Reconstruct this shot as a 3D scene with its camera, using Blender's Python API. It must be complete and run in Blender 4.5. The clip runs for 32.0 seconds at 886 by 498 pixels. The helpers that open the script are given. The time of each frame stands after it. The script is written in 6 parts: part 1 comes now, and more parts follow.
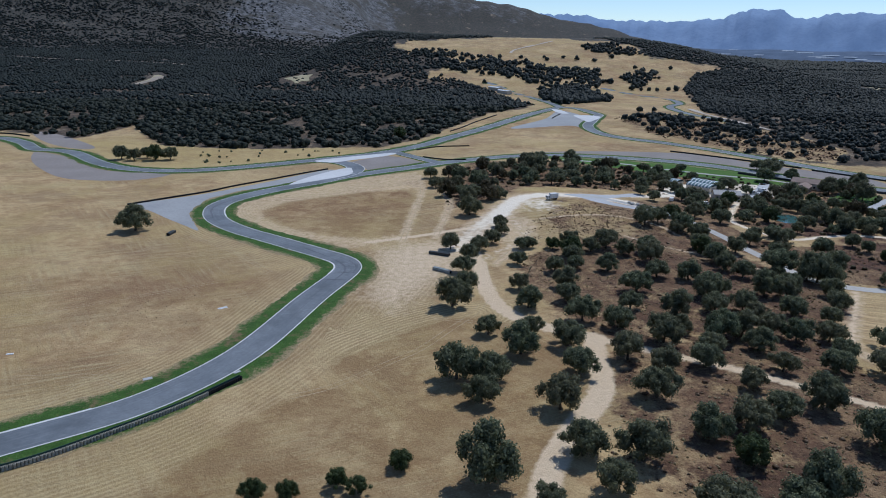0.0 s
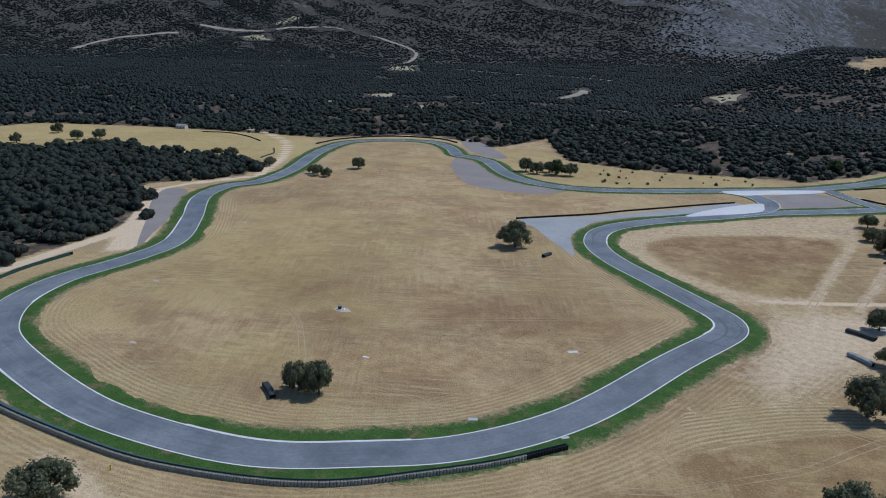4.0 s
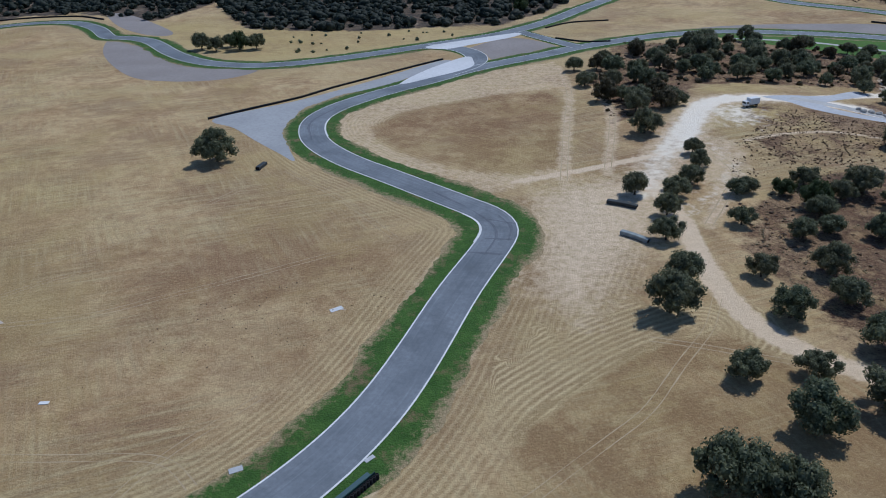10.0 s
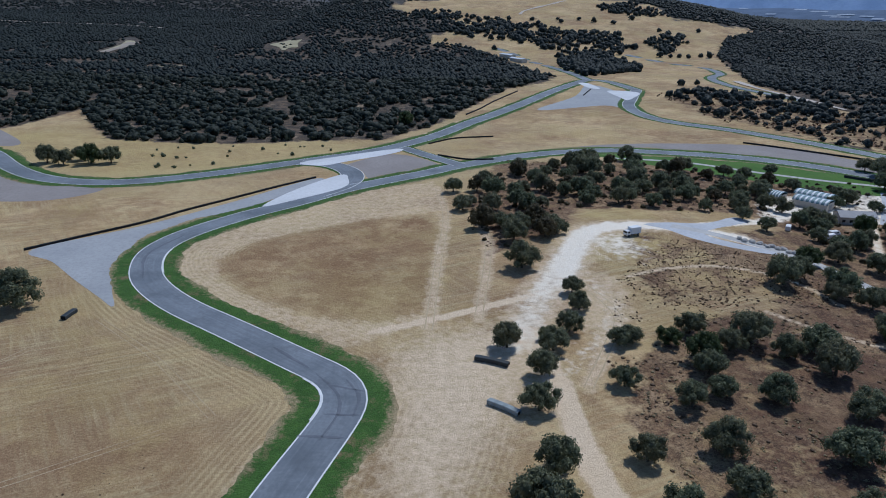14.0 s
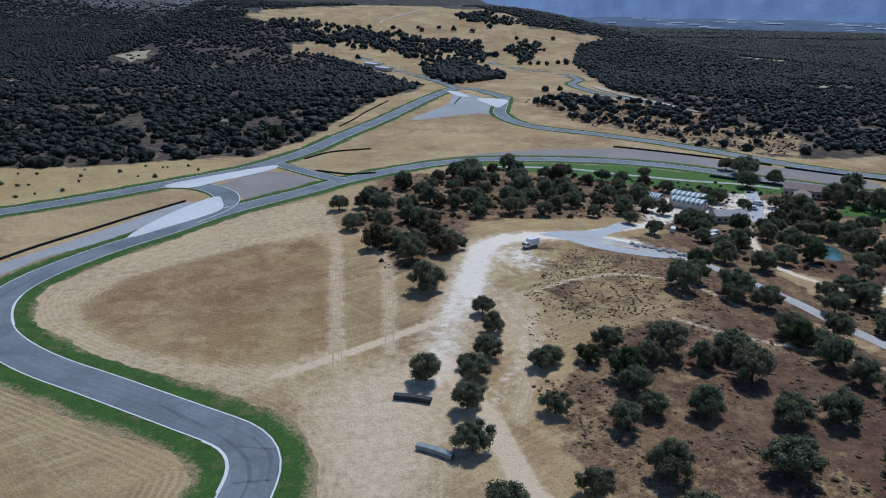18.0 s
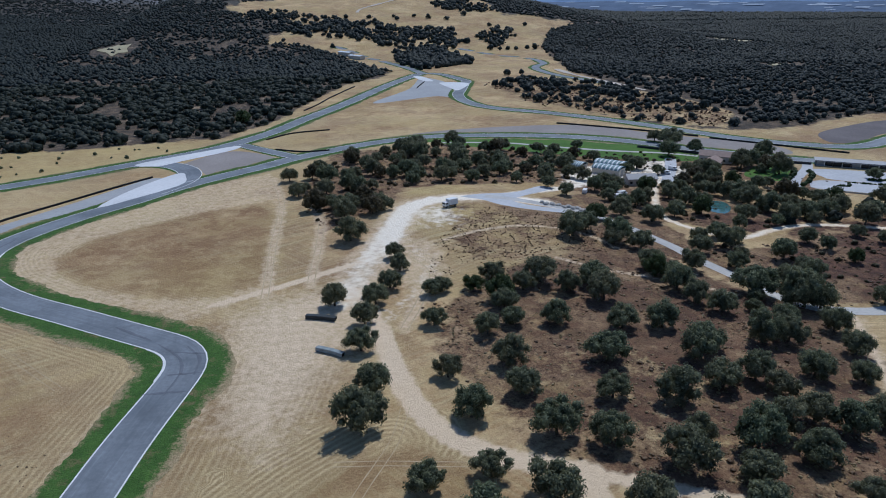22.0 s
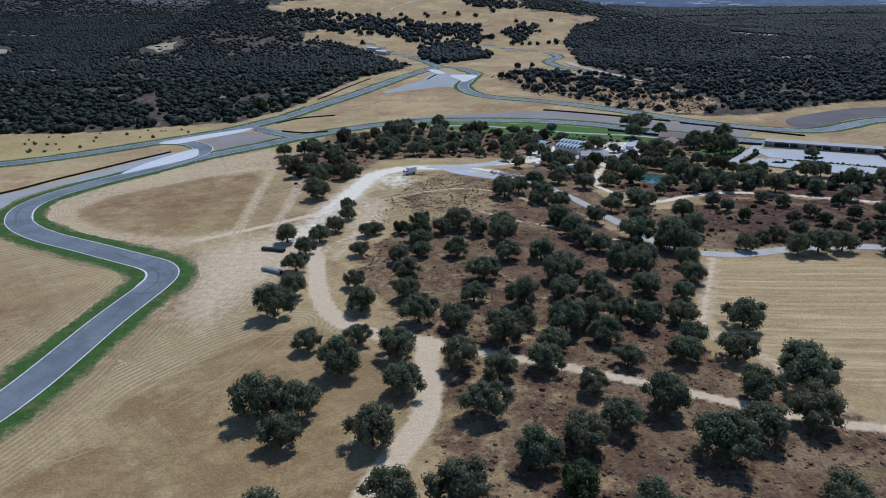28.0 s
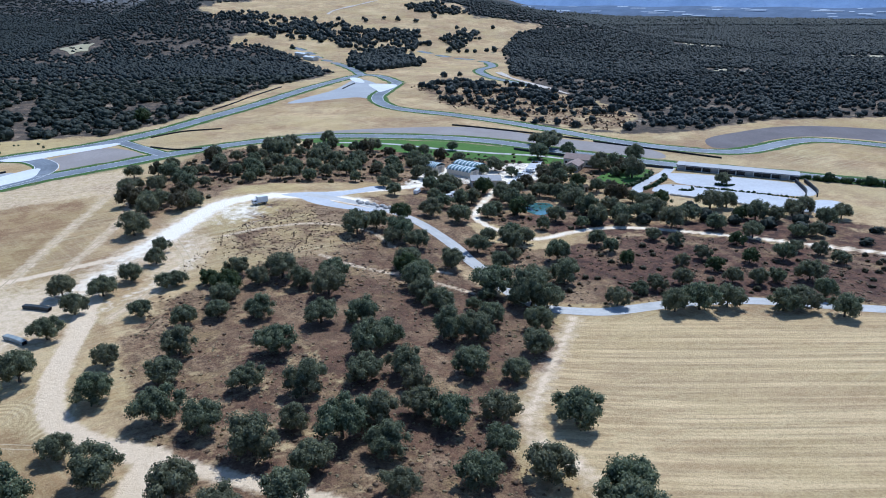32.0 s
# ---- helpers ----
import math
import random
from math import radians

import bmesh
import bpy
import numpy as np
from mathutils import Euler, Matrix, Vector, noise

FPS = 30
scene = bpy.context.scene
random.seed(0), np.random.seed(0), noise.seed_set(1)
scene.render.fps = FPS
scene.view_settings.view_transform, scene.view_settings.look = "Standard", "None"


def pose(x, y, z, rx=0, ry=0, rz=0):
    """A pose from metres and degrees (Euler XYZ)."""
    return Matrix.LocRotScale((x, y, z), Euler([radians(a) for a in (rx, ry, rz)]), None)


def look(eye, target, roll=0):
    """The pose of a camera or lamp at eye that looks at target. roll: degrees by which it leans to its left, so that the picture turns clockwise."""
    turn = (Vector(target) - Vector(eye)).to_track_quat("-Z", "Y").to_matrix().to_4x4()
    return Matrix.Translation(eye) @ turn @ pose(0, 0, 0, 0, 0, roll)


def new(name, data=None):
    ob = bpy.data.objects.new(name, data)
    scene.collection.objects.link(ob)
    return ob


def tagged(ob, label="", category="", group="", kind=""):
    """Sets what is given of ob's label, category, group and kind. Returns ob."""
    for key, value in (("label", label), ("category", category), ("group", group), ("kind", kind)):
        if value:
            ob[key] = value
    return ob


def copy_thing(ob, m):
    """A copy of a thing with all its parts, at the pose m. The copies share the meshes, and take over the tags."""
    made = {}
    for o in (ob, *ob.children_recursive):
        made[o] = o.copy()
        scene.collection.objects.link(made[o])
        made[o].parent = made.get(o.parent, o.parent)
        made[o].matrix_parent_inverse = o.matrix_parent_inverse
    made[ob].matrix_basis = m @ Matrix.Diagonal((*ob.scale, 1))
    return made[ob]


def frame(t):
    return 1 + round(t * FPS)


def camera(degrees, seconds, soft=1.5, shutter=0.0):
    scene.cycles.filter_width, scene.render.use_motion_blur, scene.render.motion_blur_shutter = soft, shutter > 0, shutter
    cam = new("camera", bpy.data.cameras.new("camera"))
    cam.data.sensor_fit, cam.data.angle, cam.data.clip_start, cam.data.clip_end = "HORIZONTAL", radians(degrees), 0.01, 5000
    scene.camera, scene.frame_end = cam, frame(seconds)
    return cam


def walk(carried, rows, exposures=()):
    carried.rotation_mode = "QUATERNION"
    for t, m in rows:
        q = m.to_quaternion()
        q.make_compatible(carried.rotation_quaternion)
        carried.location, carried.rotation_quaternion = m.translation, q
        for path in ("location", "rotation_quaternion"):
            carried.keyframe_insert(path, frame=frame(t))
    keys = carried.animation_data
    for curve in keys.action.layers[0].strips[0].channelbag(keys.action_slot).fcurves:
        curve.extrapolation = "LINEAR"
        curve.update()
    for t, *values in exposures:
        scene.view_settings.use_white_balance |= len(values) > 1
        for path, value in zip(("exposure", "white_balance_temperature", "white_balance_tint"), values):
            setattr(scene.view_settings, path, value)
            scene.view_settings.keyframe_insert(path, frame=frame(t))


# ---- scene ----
# seconds, place, heading to the left of +y, pitch, roll
ROWS = [
    (0, 13.97, -100.21, 77.46, -0.689, -16.374, 1.018),
    (0.5, 14.30, -96.63, 77.22, 2.540, -16.363, 1.292),
    (1, 14.68, -93.60, 77.38, 7.466, -16.271, 1.814),
    (1.5, 15.64, -89.25, 77.52, 16.115, -16.323, 2.087),
    (2, 16.41, -84.51, 77.30, 23.908, -16.268, 2.094),
    (2.5, 16.96, -80.39, 77.37, 27.346, -16.135, 1.779),
    (3, 16.59, -76.59, 77.05, 30.181, -15.911, 1.680),
    (3.5, 15.85, -73.02, 77.25, 31.474, -15.756, 1.275),
    (5.5, 10.28, -60.03, 77.19, 33.857, -15.999, 0.317),
    (6, 8.25, -56.58, 77.30, 36.249, -17.945, 0.316),
    (6.5, 6.00, -52.99, 77.32, 37.363, -19.869, 0.205),
    (7, 3.34, -49.41, 77.45, 37.866, -21.559, 0.043),
    (7.5, 0.35, -45.51, 77.46, 38.156, -23.603, -0.149),
    (8, -2.11, -41.40, 77.77, 36.956, -25.554, -0.367),
    (8.5, -5.35, -37.34, 77.91, 26.720, -26.621, -1.207),
    (9, -8.33, -33.16, 77.99, 18.843, -26.905, -1.485),
    (9.5, -10.20, -29.12, 78.34, 11.080, -27.215, -1.759),
    (10, -10.92, -24.70, 78.30, 6.976, -27.152, -1.545),
    (10.5, -11.03, -20.28, 78.91, 3.090, -25.106, -1.256),
    (11, -9.37, -15.72, 78.40, 1.877, -22.378, -0.967),
    (11.5, -7.50, -11.65, 78.66, 1.322, -21.680, -0.665),
    (12, -4.85, -7.46, 78.97, 0.977, -21.159, -0.514),
    (12.5, -2.47, -3.33, 79.37, 0.814, -20.613, -0.223),
    (13, 0.13, 1.23, 79.67, 0.133, -20.004, -0.000),
    (13.5, 1.74, 5.31, 79.83, -0.574, -19.422, 0.413),
    (15.5, -2.91, 12.16, 78.92, -1.984, -19.352, 1.728),
    (16, -3.97, 14.30, 78.87, -2.829, -19.254, 1.619),
    (16.5, -5.18, 18.07, 78.65, -5.328, -19.114, 1.529),
    (17, -5.81, 21.53, 79.46, -6.650, -18.619, 1.542),
    (17.5, -6.23, 22.54, 79.46, -11.521, -18.586, 1.008),
    (18, -6.80, 22.73, 79.35, -12.207, -18.595, 1.018),
    (18.5, -6.68, 21.90, 79.79, -13.231, -18.363, 0.769),
    (19, -6.02, 17.45, 80.06, -13.714, -18.285, 0.264),
    (19.5, -4.82, 10.10, 80.02, -14.248, -18.685, -0.028),
    (20, -2.71, 1.60, 79.84, -14.155, -19.169, -0.634),
    (20.5, 0.15, -5.86, 79.63, -13.960, -19.507, -0.808),
    (21, 3.76, -11.67, 79.84, -13.287, -19.600, -0.647),
    (21.5, 6.90, -15.81, 79.90, -12.992, -19.501, -0.461),
    (22, 9.72, -18.89, 80.00, -12.632, -19.457, -0.246),
    (22.5, 12.18, -21.07, 80.05, -12.580, -19.291, -0.236),
    (23, 15.72, -25.05, 80.03, -12.786, -19.197, -0.622),
    (23.5, 20.81, -29.68, 80.24, -11.206, -19.311, -0.682),
    (24, 28.23, -34.20, 80.09, -9.698, -19.341, -0.957),
    (24.5, 36.15, -38.97, 79.93, -8.988, -19.199, -0.397),
    (25, 40.06, -45.14, 79.93, -9.716, -19.296, 0.194),
    (25.5, 39.91, -51.41, 79.36, -9.705, -19.405, 0.570),
    (27.5, 35.93, -72.67, 79.62, -7.726, -19.519, -0.540),
    (28, 38.79, -75.25, 79.64, -8.425, -19.568, -0.857),
    (28.5, 45.25, -76.81, 79.73, -8.310, -19.747, -1.039),
    (29, 53.47, -75.89, 79.76, -8.241, -19.640, -1.212),
    (29.5, 61.95, -71.80, 79.57, -6.287, -19.412, -1.092),
    (30, 69.93, -65.73, 79.58, -4.861, -19.196, -0.934),
    (30.5, 77.44, -58.11, 79.41, -5.038, -18.997, -0.741),
    (31, 82.10, -51.04, 79.69, -8.725, -19.082, -0.569),
    (31.5, 85.61, -44.90, 79.77, -10.873, -19.175, -0.145),
    (32, 87.87, -39.69, 79.58, -11.463, -19.241, 0.271),
]
cam = camera(63.67, 32.0, soft=1.0)


def shot(x, y, z, heading, pitch, roll):
    return pose(x, y, z) @ pose(0, 0, 0, 0, 0, heading) @ pose(0, 0, 0, 90 + pitch) @ pose(0, 0, 0, 0, 0, roll)


EXPOSURES = [(0.0, -0.44, 5740, 10), (7.0, -0.49, 5740, 10), (10.0, -0.48, 5620, 10), (13.5, -0.47, 5570, 10), (17.0, -0.45, 5610, 10), (25.5, -0.42, 5620, 10), (28.0, -0.37, 5600, 10), (29.0, -0.25, 5540, 10), (30.0, -0.08, 5420, 10), (31.0, 0.10, 5340, 9), (32.0, 0.24, 5300, 9)]
walk(cam, [(r[0], shot(*r[1:])) for r in ROWS], EXPOSURES)

# ---- world and sun ----
SUN_HEIGHT, SUN_SIDE = radians(56), radians(35)   # elevation; azimuth from +y towards +x
world = bpy.data.worlds.new("sky")
scene.world = world
world.use_nodes = True
wn = world.node_tree.nodes
sky = wn.new("ShaderNodeTexSky")
sky.sky_type = "NISHITA"
sky.sun_disc = False
sky.sun_elevation, sky.sun_rotation = SUN_HEIGHT, SUN_SIDE
sky.altitude, sky.air_density, sky.dust_density, sky.ozone_density = 2200, 1.0, 0.0, 3.0
wn["Background"].inputs["Strength"].default_value = 0.13
world.node_tree.links.new(sky.outputs["Color"], wn["Background"].inputs["Color"])
sun = new("sun", bpy.data.lights.new("sun", "SUN"))
sun.data.energy, sun.data.angle, sun.data.color = 3.55, radians(0.55), (1.0, 0.96, 0.89)
to_sun = Vector((math.sin(SUN_SIDE) * math.cos(SUN_HEIGHT), math.cos(SUN_SIDE) * math.cos(SUN_HEIGHT), math.sin(SUN_HEIGHT)))
sun.matrix_world = look(to_sun * 300, (0, 0, 0))


# ---- materials ----
class Mat:
    """A node material, with short words for its nodes."""

    def __init__(self, name, rough=0.9, metal=0.0):
        self.m = bpy.data.materials.new(name)
        self.m.use_nodes = True
        self.t = self.m.node_tree
        self.b = self.t.nodes["Principled BSDF"]
        self.b.inputs["Roughness"].default_value = rough
        self.b.inputs["Metallic"].default_value = metal
        self.b.inputs["Specular IOR Level"].default_value = 0.25
        self.where = self.t.nodes.new("ShaderNodeNewGeometry").outputs["Position"]

    def put(self, socket, value):
        if isinstance(value, bpy.types.NodeSocket):
            self.t.links.new(value, socket)
        elif isinstance(value, (tuple, list)) and len(value) == 3 and socket.type == "RGBA":
            socket.default_value = (*value, 1)
        else:
            socket.default_value = value

    def noise(self, scale, detail=3.0, rough=0.55, where=None, lo=0.35, hi=0.65, stretch=None, turn=0.0):
        if stretch:
            mp = self.t.nodes.new("ShaderNodeMapping")
            self.put(mp.inputs["Vector"], where or self.where)
            mp.vector_type = "TEXTURE"
            mp.inputs["Scale"].default_value = tuple(1 / v for v in stretch)
            mp.inputs["Rotation"].default_value = (0, 0, math.radians(turn))
            where = mp.outputs["Vector"]
        n = self.t.nodes.new("ShaderNodeTexNoise")
        self.put(n.inputs["Vector"], where or self.where)
        n.inputs["Scale"].default_value, n.inputs["Detail"].default_value, n.inputs["Roughness"].default_value = scale, detail, rough
        return self.ramp(n.outputs["Fac"], lo, hi)

    def ramp(self, value, lo, hi, a=0.0, b=1.0):
        n = self.t.nodes.new("ShaderNodeMapRange")
        self.put(n.inputs["Value"], value)
        for k, v in (("From Min", lo), ("From Max", hi), ("To Min", a), ("To Max", b)):
            n.inputs[k].default_value = v
        return n.outputs["Result"]

    def math(self, op, a, b=0.0):
        n = self.t.nodes.new("ShaderNodeMath")
        n.operation = op
        self.put(n.inputs[0], a)
        self.put(n.inputs[1], b)
        return n.outputs["Value"]

    def mix(self, fac, a, b, kind="MIX"):
        n = self.t.nodes.new("ShaderNodeMix")
        n.data_type, n.blend_type = "RGBA", kind
        self.put(n.inputs["Factor"], fac)
        self.put(n.inputs[6], a)
        self.put(n.inputs[7], b)
        return n.outputs[2]

    def attr(self, name):
        n = self.t.nodes.new("ShaderNodeAttribute")
        n.attribute_name = name
        return n.outputs["Fac"]

    def attr_place(self, shift=40.0):
        """The position, shifted, so that two noises differ."""
        n = self.t.nodes.new("ShaderNodeVectorMath")
        n.operation = "ADD"
        self.put(n.inputs[0], self.where)
        n.inputs[1].default_value = (shift * 13.0, shift * 7.0, 0)
        return n.outputs["Vector"]

    def island(self):
        return self.t.nodes.new("ShaderNodeNewGeometry").outputs["Random Per Island"]

    def own(self):
        return self.t.nodes.new("ShaderNodeObjectInfo").outputs["Random"]

    def bump(self, height, strength=0.4, distance=0.1):
        n = self.t.nodes.new("ShaderNodeBump")
        self.put(n.inputs["Height"], height)
        n.inputs["Strength"].default_value, n.inputs["Distance"].default_value = strength, distance
        self.put(self.b.inputs["Normal"], n.outputs["Normal"])
        return self

    def color(self, c):
        self.put(self.b.inputs["Base Color"], c)
        return self


def plain(name, c, rough=0.7, metal=0.0, vary=0.25, scale=0.8):
    """Paint, stone or metal with stains at two scales."""
    m = Mat(name, rough, metal)
    dark = tuple(v * (1 - vary) for v in c)
    worn = tuple(v * (1 - 0.6 * vary) for v in c)
    m.color(m.mix(m.noise(scale * 6, 2), m.mix(m.noise(scale, 4), dark, c), worn))
    return m.m


def ground_material():
    m = Mat("dry_ground", 1.0)
    broad = m.noise(0.016, 4, 0.6, lo=0.36, hi=0.64)
    mid = m.noise(0.06, 5, 0.66, lo=0.34, hi=0.66)
    mottle = m.noise(0.24, 6, 0.74, lo=0.34, hi=0.66)
    grain = m.noise(1.7, 6, 0.82, lo=0.34, hi=0.66)
    fine = m.noise(0.6, 5, 0.75, lo=0.3, hi=0.7)
    v = m.math("ADD", m.math("MULTIPLY", broad, 0.46), m.math("MULTIPLY", mid, 0.30))
    v = m.math("ADD", v, m.math("MULTIPLY", mottle, 0.24))
    red = m.attr("red")
    red = m.math("MULTIPLY", red, m.ramp(m.noise(0.07, 6, 0.75, where=m.attr_place(51)), 0.40, 0.60, 0.45, 1.08))
    straw = m.mix(m.ramp(v, 0.28, 0.50), (0.600, 0.440, 0.236), (0.448, 0.298, 0.150))
    straw = m.mix(m.ramp(v, 0.50, 0.74), straw, (0.290, 0.178, 0.092))
    straw = m.mix(m.math("MULTIPLY", m.noise(0.019, 6, 0.7, lo=0.46, hi=0.58), 0.7), straw, (0.450, 0.333, 0.146))
    straw = m.mix(m.math("MULTIPLY", m.noise(0.026, 6, 0.75, where=m.attr_place(), lo=0.50, hi=0.61), 0.72), straw, (0.300, 0.186, 0.105))
    # old rake and wheel lines across the field, two ways
    for turn, strength in ((24, 0.8), (-58, 0.5)):
        lines = m.noise(1.0, 4, 0.7, stretch=(0.046, 0.846, 0.085), turn=turn, lo=0.47, hi=0.64)
        where = m.noise(0.03, 4, 0.6, where=m.attr_place(turn), lo=0.42, hi=0.6)
        straw = m.mix(m.math("MULTIPLY", m.math("MULTIPLY", lines, where), strength), straw, (0.577, 0.468, 0.259))
        lines = m.noise(1.0, 4, 0.7, stretch=(0.052, 0.697, 0.085), turn=turn + 4, lo=0.50, hi=0.68)
        straw = m.mix(m.math("MULTIPLY", m.math("MULTIPLY", lines, where), 0.7 * strength), straw, (0.227, 0.155, 0.083))
    straw = m.mix(m.math("MULTIPLY", m.math("MULTIPLY", red, 0.9), m.ramp(mid, 0.0, 1.0, 0.55, 1.0)), straw, (0.238, 0.132, 0.064))
    # drilled rows of the big stubble field
    stubble = m.attr("stubble")
    straw = m.mix(m.math("MULTIPLY", stubble, 0.4), straw, (0.565, 0.400, 0.200))
    drill = m.noise(1.0, 3, 0.6, stretch=(0.016, 0.62, 1.0), turn=-9.8, lo=0.44, hi=0.62)
    straw = m.mix(m.math("MULTIPLY", m.math("MULTIPLY", drill, stubble), 0.85), straw, (0.745, 0.555, 0.300))
    drill = m.noise(1.0, 4, 0.65, where=m.attr_place(7), stretch=(0.022, 0.95, 1.0), turn=-9.8, lo=0.50, hi=0.66)
    straw = m.mix(m.math("MULTIPLY", m.math("MULTIPLY", drill, stubble), 0.6), straw, (0.315, 0.215, 0.115))
    # mown rows
    mown = m.attr("mown")
    swing = m.math("ADD", m.math("MULTIPLY", mid, 0.5), m.math("MULTIPLY", fine, 0.35))
    rows = m.math("SINE", m.math("MULTIPLY", m.math("ADD", m.attr("furrow"), swing), 4.3))
    broken = m.math("MULTIPLY", m.noise(0.05, 4, 0.65, lo=0.30, hi=0.58), m.ramp(grain, 0.0, 1.0, 0.45, 1.0))
    crest = m.math("MULTIPLY", m.ramp(rows, 0.0, 0.95), m.math("MULTIPLY", mown, broken))
    dip = m.math("MULTIPLY", m.ramp(rows, -0.1, -1.0), m.math("MULTIPLY", mown, broken))
    straw = m.mix(m.math("MULTIPLY", mown, 0.30), straw, (0.505, 0.383, 0.200))
    straw = m.mix(m.math("MULTIPLY", crest, 0.52), straw, (0.742, 0.607, 0.348))
    straw = m.mix(m.math("MULTIPLY", dip, 0.42), straw, (0.258, 0.179, 0.085))
    straw = m.mix(m.math("MULTIPLY", m.ramp(grain, 0.52, 0.9), 0.42), straw, (0.185, 0.120, 0.064))
    straw = m.mix(m.math("MULTIPLY", m.ramp(grain, 0.46, 0.05), 0.4), straw, (0.640, 0.505, 0.295))
    straw = m.mix(m.math("MULTIPLY", m.attr("gold"), m.ramp(mottle, 0.0, 1.0, 0.75, 0.4)), straw, (0.500, 0.392, 0.158))
    straw = m.mix(m.math("MULTIPLY", m.noise(0.9, 7, 0.85, where=m.attr_place(35), lo=0.58, hi=0.68), 0.45), straw, (0.200, 0.125, 0.060))
    # scrub: dead leaves, bare soil and pale grass
    scrub = m.mix(m.noise(0.16, 6, 0.78, lo=0.42, hi=0.58), (0.092, 0.048, 0.030), (0.205, 0.115, 0.066))
    scrub = m.mix(m.noise(0.11, 6, 0.78, where=m.attr_place(9), lo=0.525, hi=0.62), scrub, (0.415, 0.285, 0.168))
    scrub = m.mix(m.math("MULTIPLY", m.noise(0.034, 6, 0.7, lo=0.50, hi=0.60), 0.9), scrub, (0.375, 0.256, 0.145))
    scrub = m.mix(m.math("MULTIPLY", m.noise(0.075, 6, 0.75, where=m.attr_place(41), lo=0.53, hi=0.62), 0.85), scrub, (0.345, 0.240, 0.110))
    scrub = m.mix(m.math("MULTIPLY", m.noise(0.10, 6, 0.75, where=m.attr_place(43), lo=0.54, hi=0.62), 0.85), scrub, (0.100, 0.056, 0.036))
    scrub = m.mix(m.math("MULTIPLY", m.ramp(grain, 0.50, 0.85), 0.8), scrub, (0.050, 0.033, 0.023))
    scrub = m.mix(m.math("MULTIPLY", m.ramp(grain, 0.42, 0.08), 0.5), scrub, (0.43, 0.325, 0.19))
    scrub = m.mix(m.math("MULTIPLY", m.noise(0.8, 7, 0.85, where=m.attr_place(31), lo=0.50, hi=0.60), 0.62), scrub, (0.400, 0.262, 0.138))
    scrub = m.mix(m.math("MULTIPLY", m.noise(1.0, 7, 0.85, where=m.attr_place(33), lo=0.54, hi=0.62), 0.8), scrub, (0.045, 0.030, 0.021))
    deep_scrub = m.mix(m.noise(0.21, 6, 0.8, lo=0.42, hi=0.60), (0.060, 0.033, 0.025), (0.165, 0.088, 0.056))
    scrub = m.mix(m.math("MULTIPLY", m.attr("maroon"), m.noise(0.05, 5, 0.7, where=m.attr_place(21), lo=0.36, hi=0.52)), scrub, deep_scrub)
    edge = m.math("ADD", m.attr("scrub"), m.math("MULTIPLY", m.math("SUBTRACT", m.noise(0.12, 6, 0.75), 0.5), 0.7))
    c = m.mix(m.ramp(edge, 0.36, 0.7), straw, scrub)
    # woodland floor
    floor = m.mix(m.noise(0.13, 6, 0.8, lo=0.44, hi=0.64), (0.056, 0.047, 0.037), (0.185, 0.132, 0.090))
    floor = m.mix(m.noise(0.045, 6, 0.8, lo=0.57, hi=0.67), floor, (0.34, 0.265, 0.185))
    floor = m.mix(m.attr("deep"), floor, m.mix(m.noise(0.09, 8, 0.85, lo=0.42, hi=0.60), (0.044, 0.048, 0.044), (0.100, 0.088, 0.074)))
    floor = m.mix(m.math("MULTIPLY", m.noise(0.02, 6, 0.8, where=m.attr_place(5), lo=0.59, hi=0.68), 0.8), floor, (0.34, 0.27, 0.195))
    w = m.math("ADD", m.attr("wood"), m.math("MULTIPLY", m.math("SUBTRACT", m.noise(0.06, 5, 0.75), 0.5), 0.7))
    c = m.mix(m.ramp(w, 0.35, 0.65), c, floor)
    rock = m.mix(m.noise(0.045, 9, 0.85, lo=0.44, hi=0.56), (0.05, 0.054, 0.056), (0.20, 0.20, 0.21))
    rock = m.mix(m.noise(0.006, 6, 0.7, where=m.attr_place(3), lo=0.48, hi=0.62), rock, (0.075, 0.07, 0.06))
    bare = m.math("MULTIPLY", m.attr("rock"), m.ramp(m.noise(0.006, 7, 0.75), 0.0, 1.0, 0.3, 1.5))
    c = m.mix(m.ramp(bare, 0.42, 0.62), c, rock)
    # worn earth and chalk tracks
    p = m.math("ADD", m.attr("path"), m.math("MULTIPLY", m.math("SUBTRACT", m.noise(0.4, 5, 0.75), 0.5), 0.4))
    c = m.mix(m.ramp(p, 0.24, 0.75), c, m.mix(m.ramp(m.math("ADD", fine, grain), 0.4, 1.6), (0.80, 0.640, 0.450), (0.675, 0.520, 0.345)))
    k = m.math("ADD", m.attr("chalk"), m.math("MULTIPLY", m.math("SUBTRACT", m.noise(0.3, 5, 0.75), 0.5), 0.6))
    c = m.mix(m.ramp(k, 0.34, 0.85), c, m.mix(m.ramp(m.math("ADD", fine, grain), 0.4, 1.6), (0.95, 0.870, 0.735), (0.89, 0.785, 0.625)))
    m.color(c)
    m.bump(m.math("ADD", fine, m.math("MULTIPLY", grain, 0.8)), 0.55, 0.3)
    return m.m


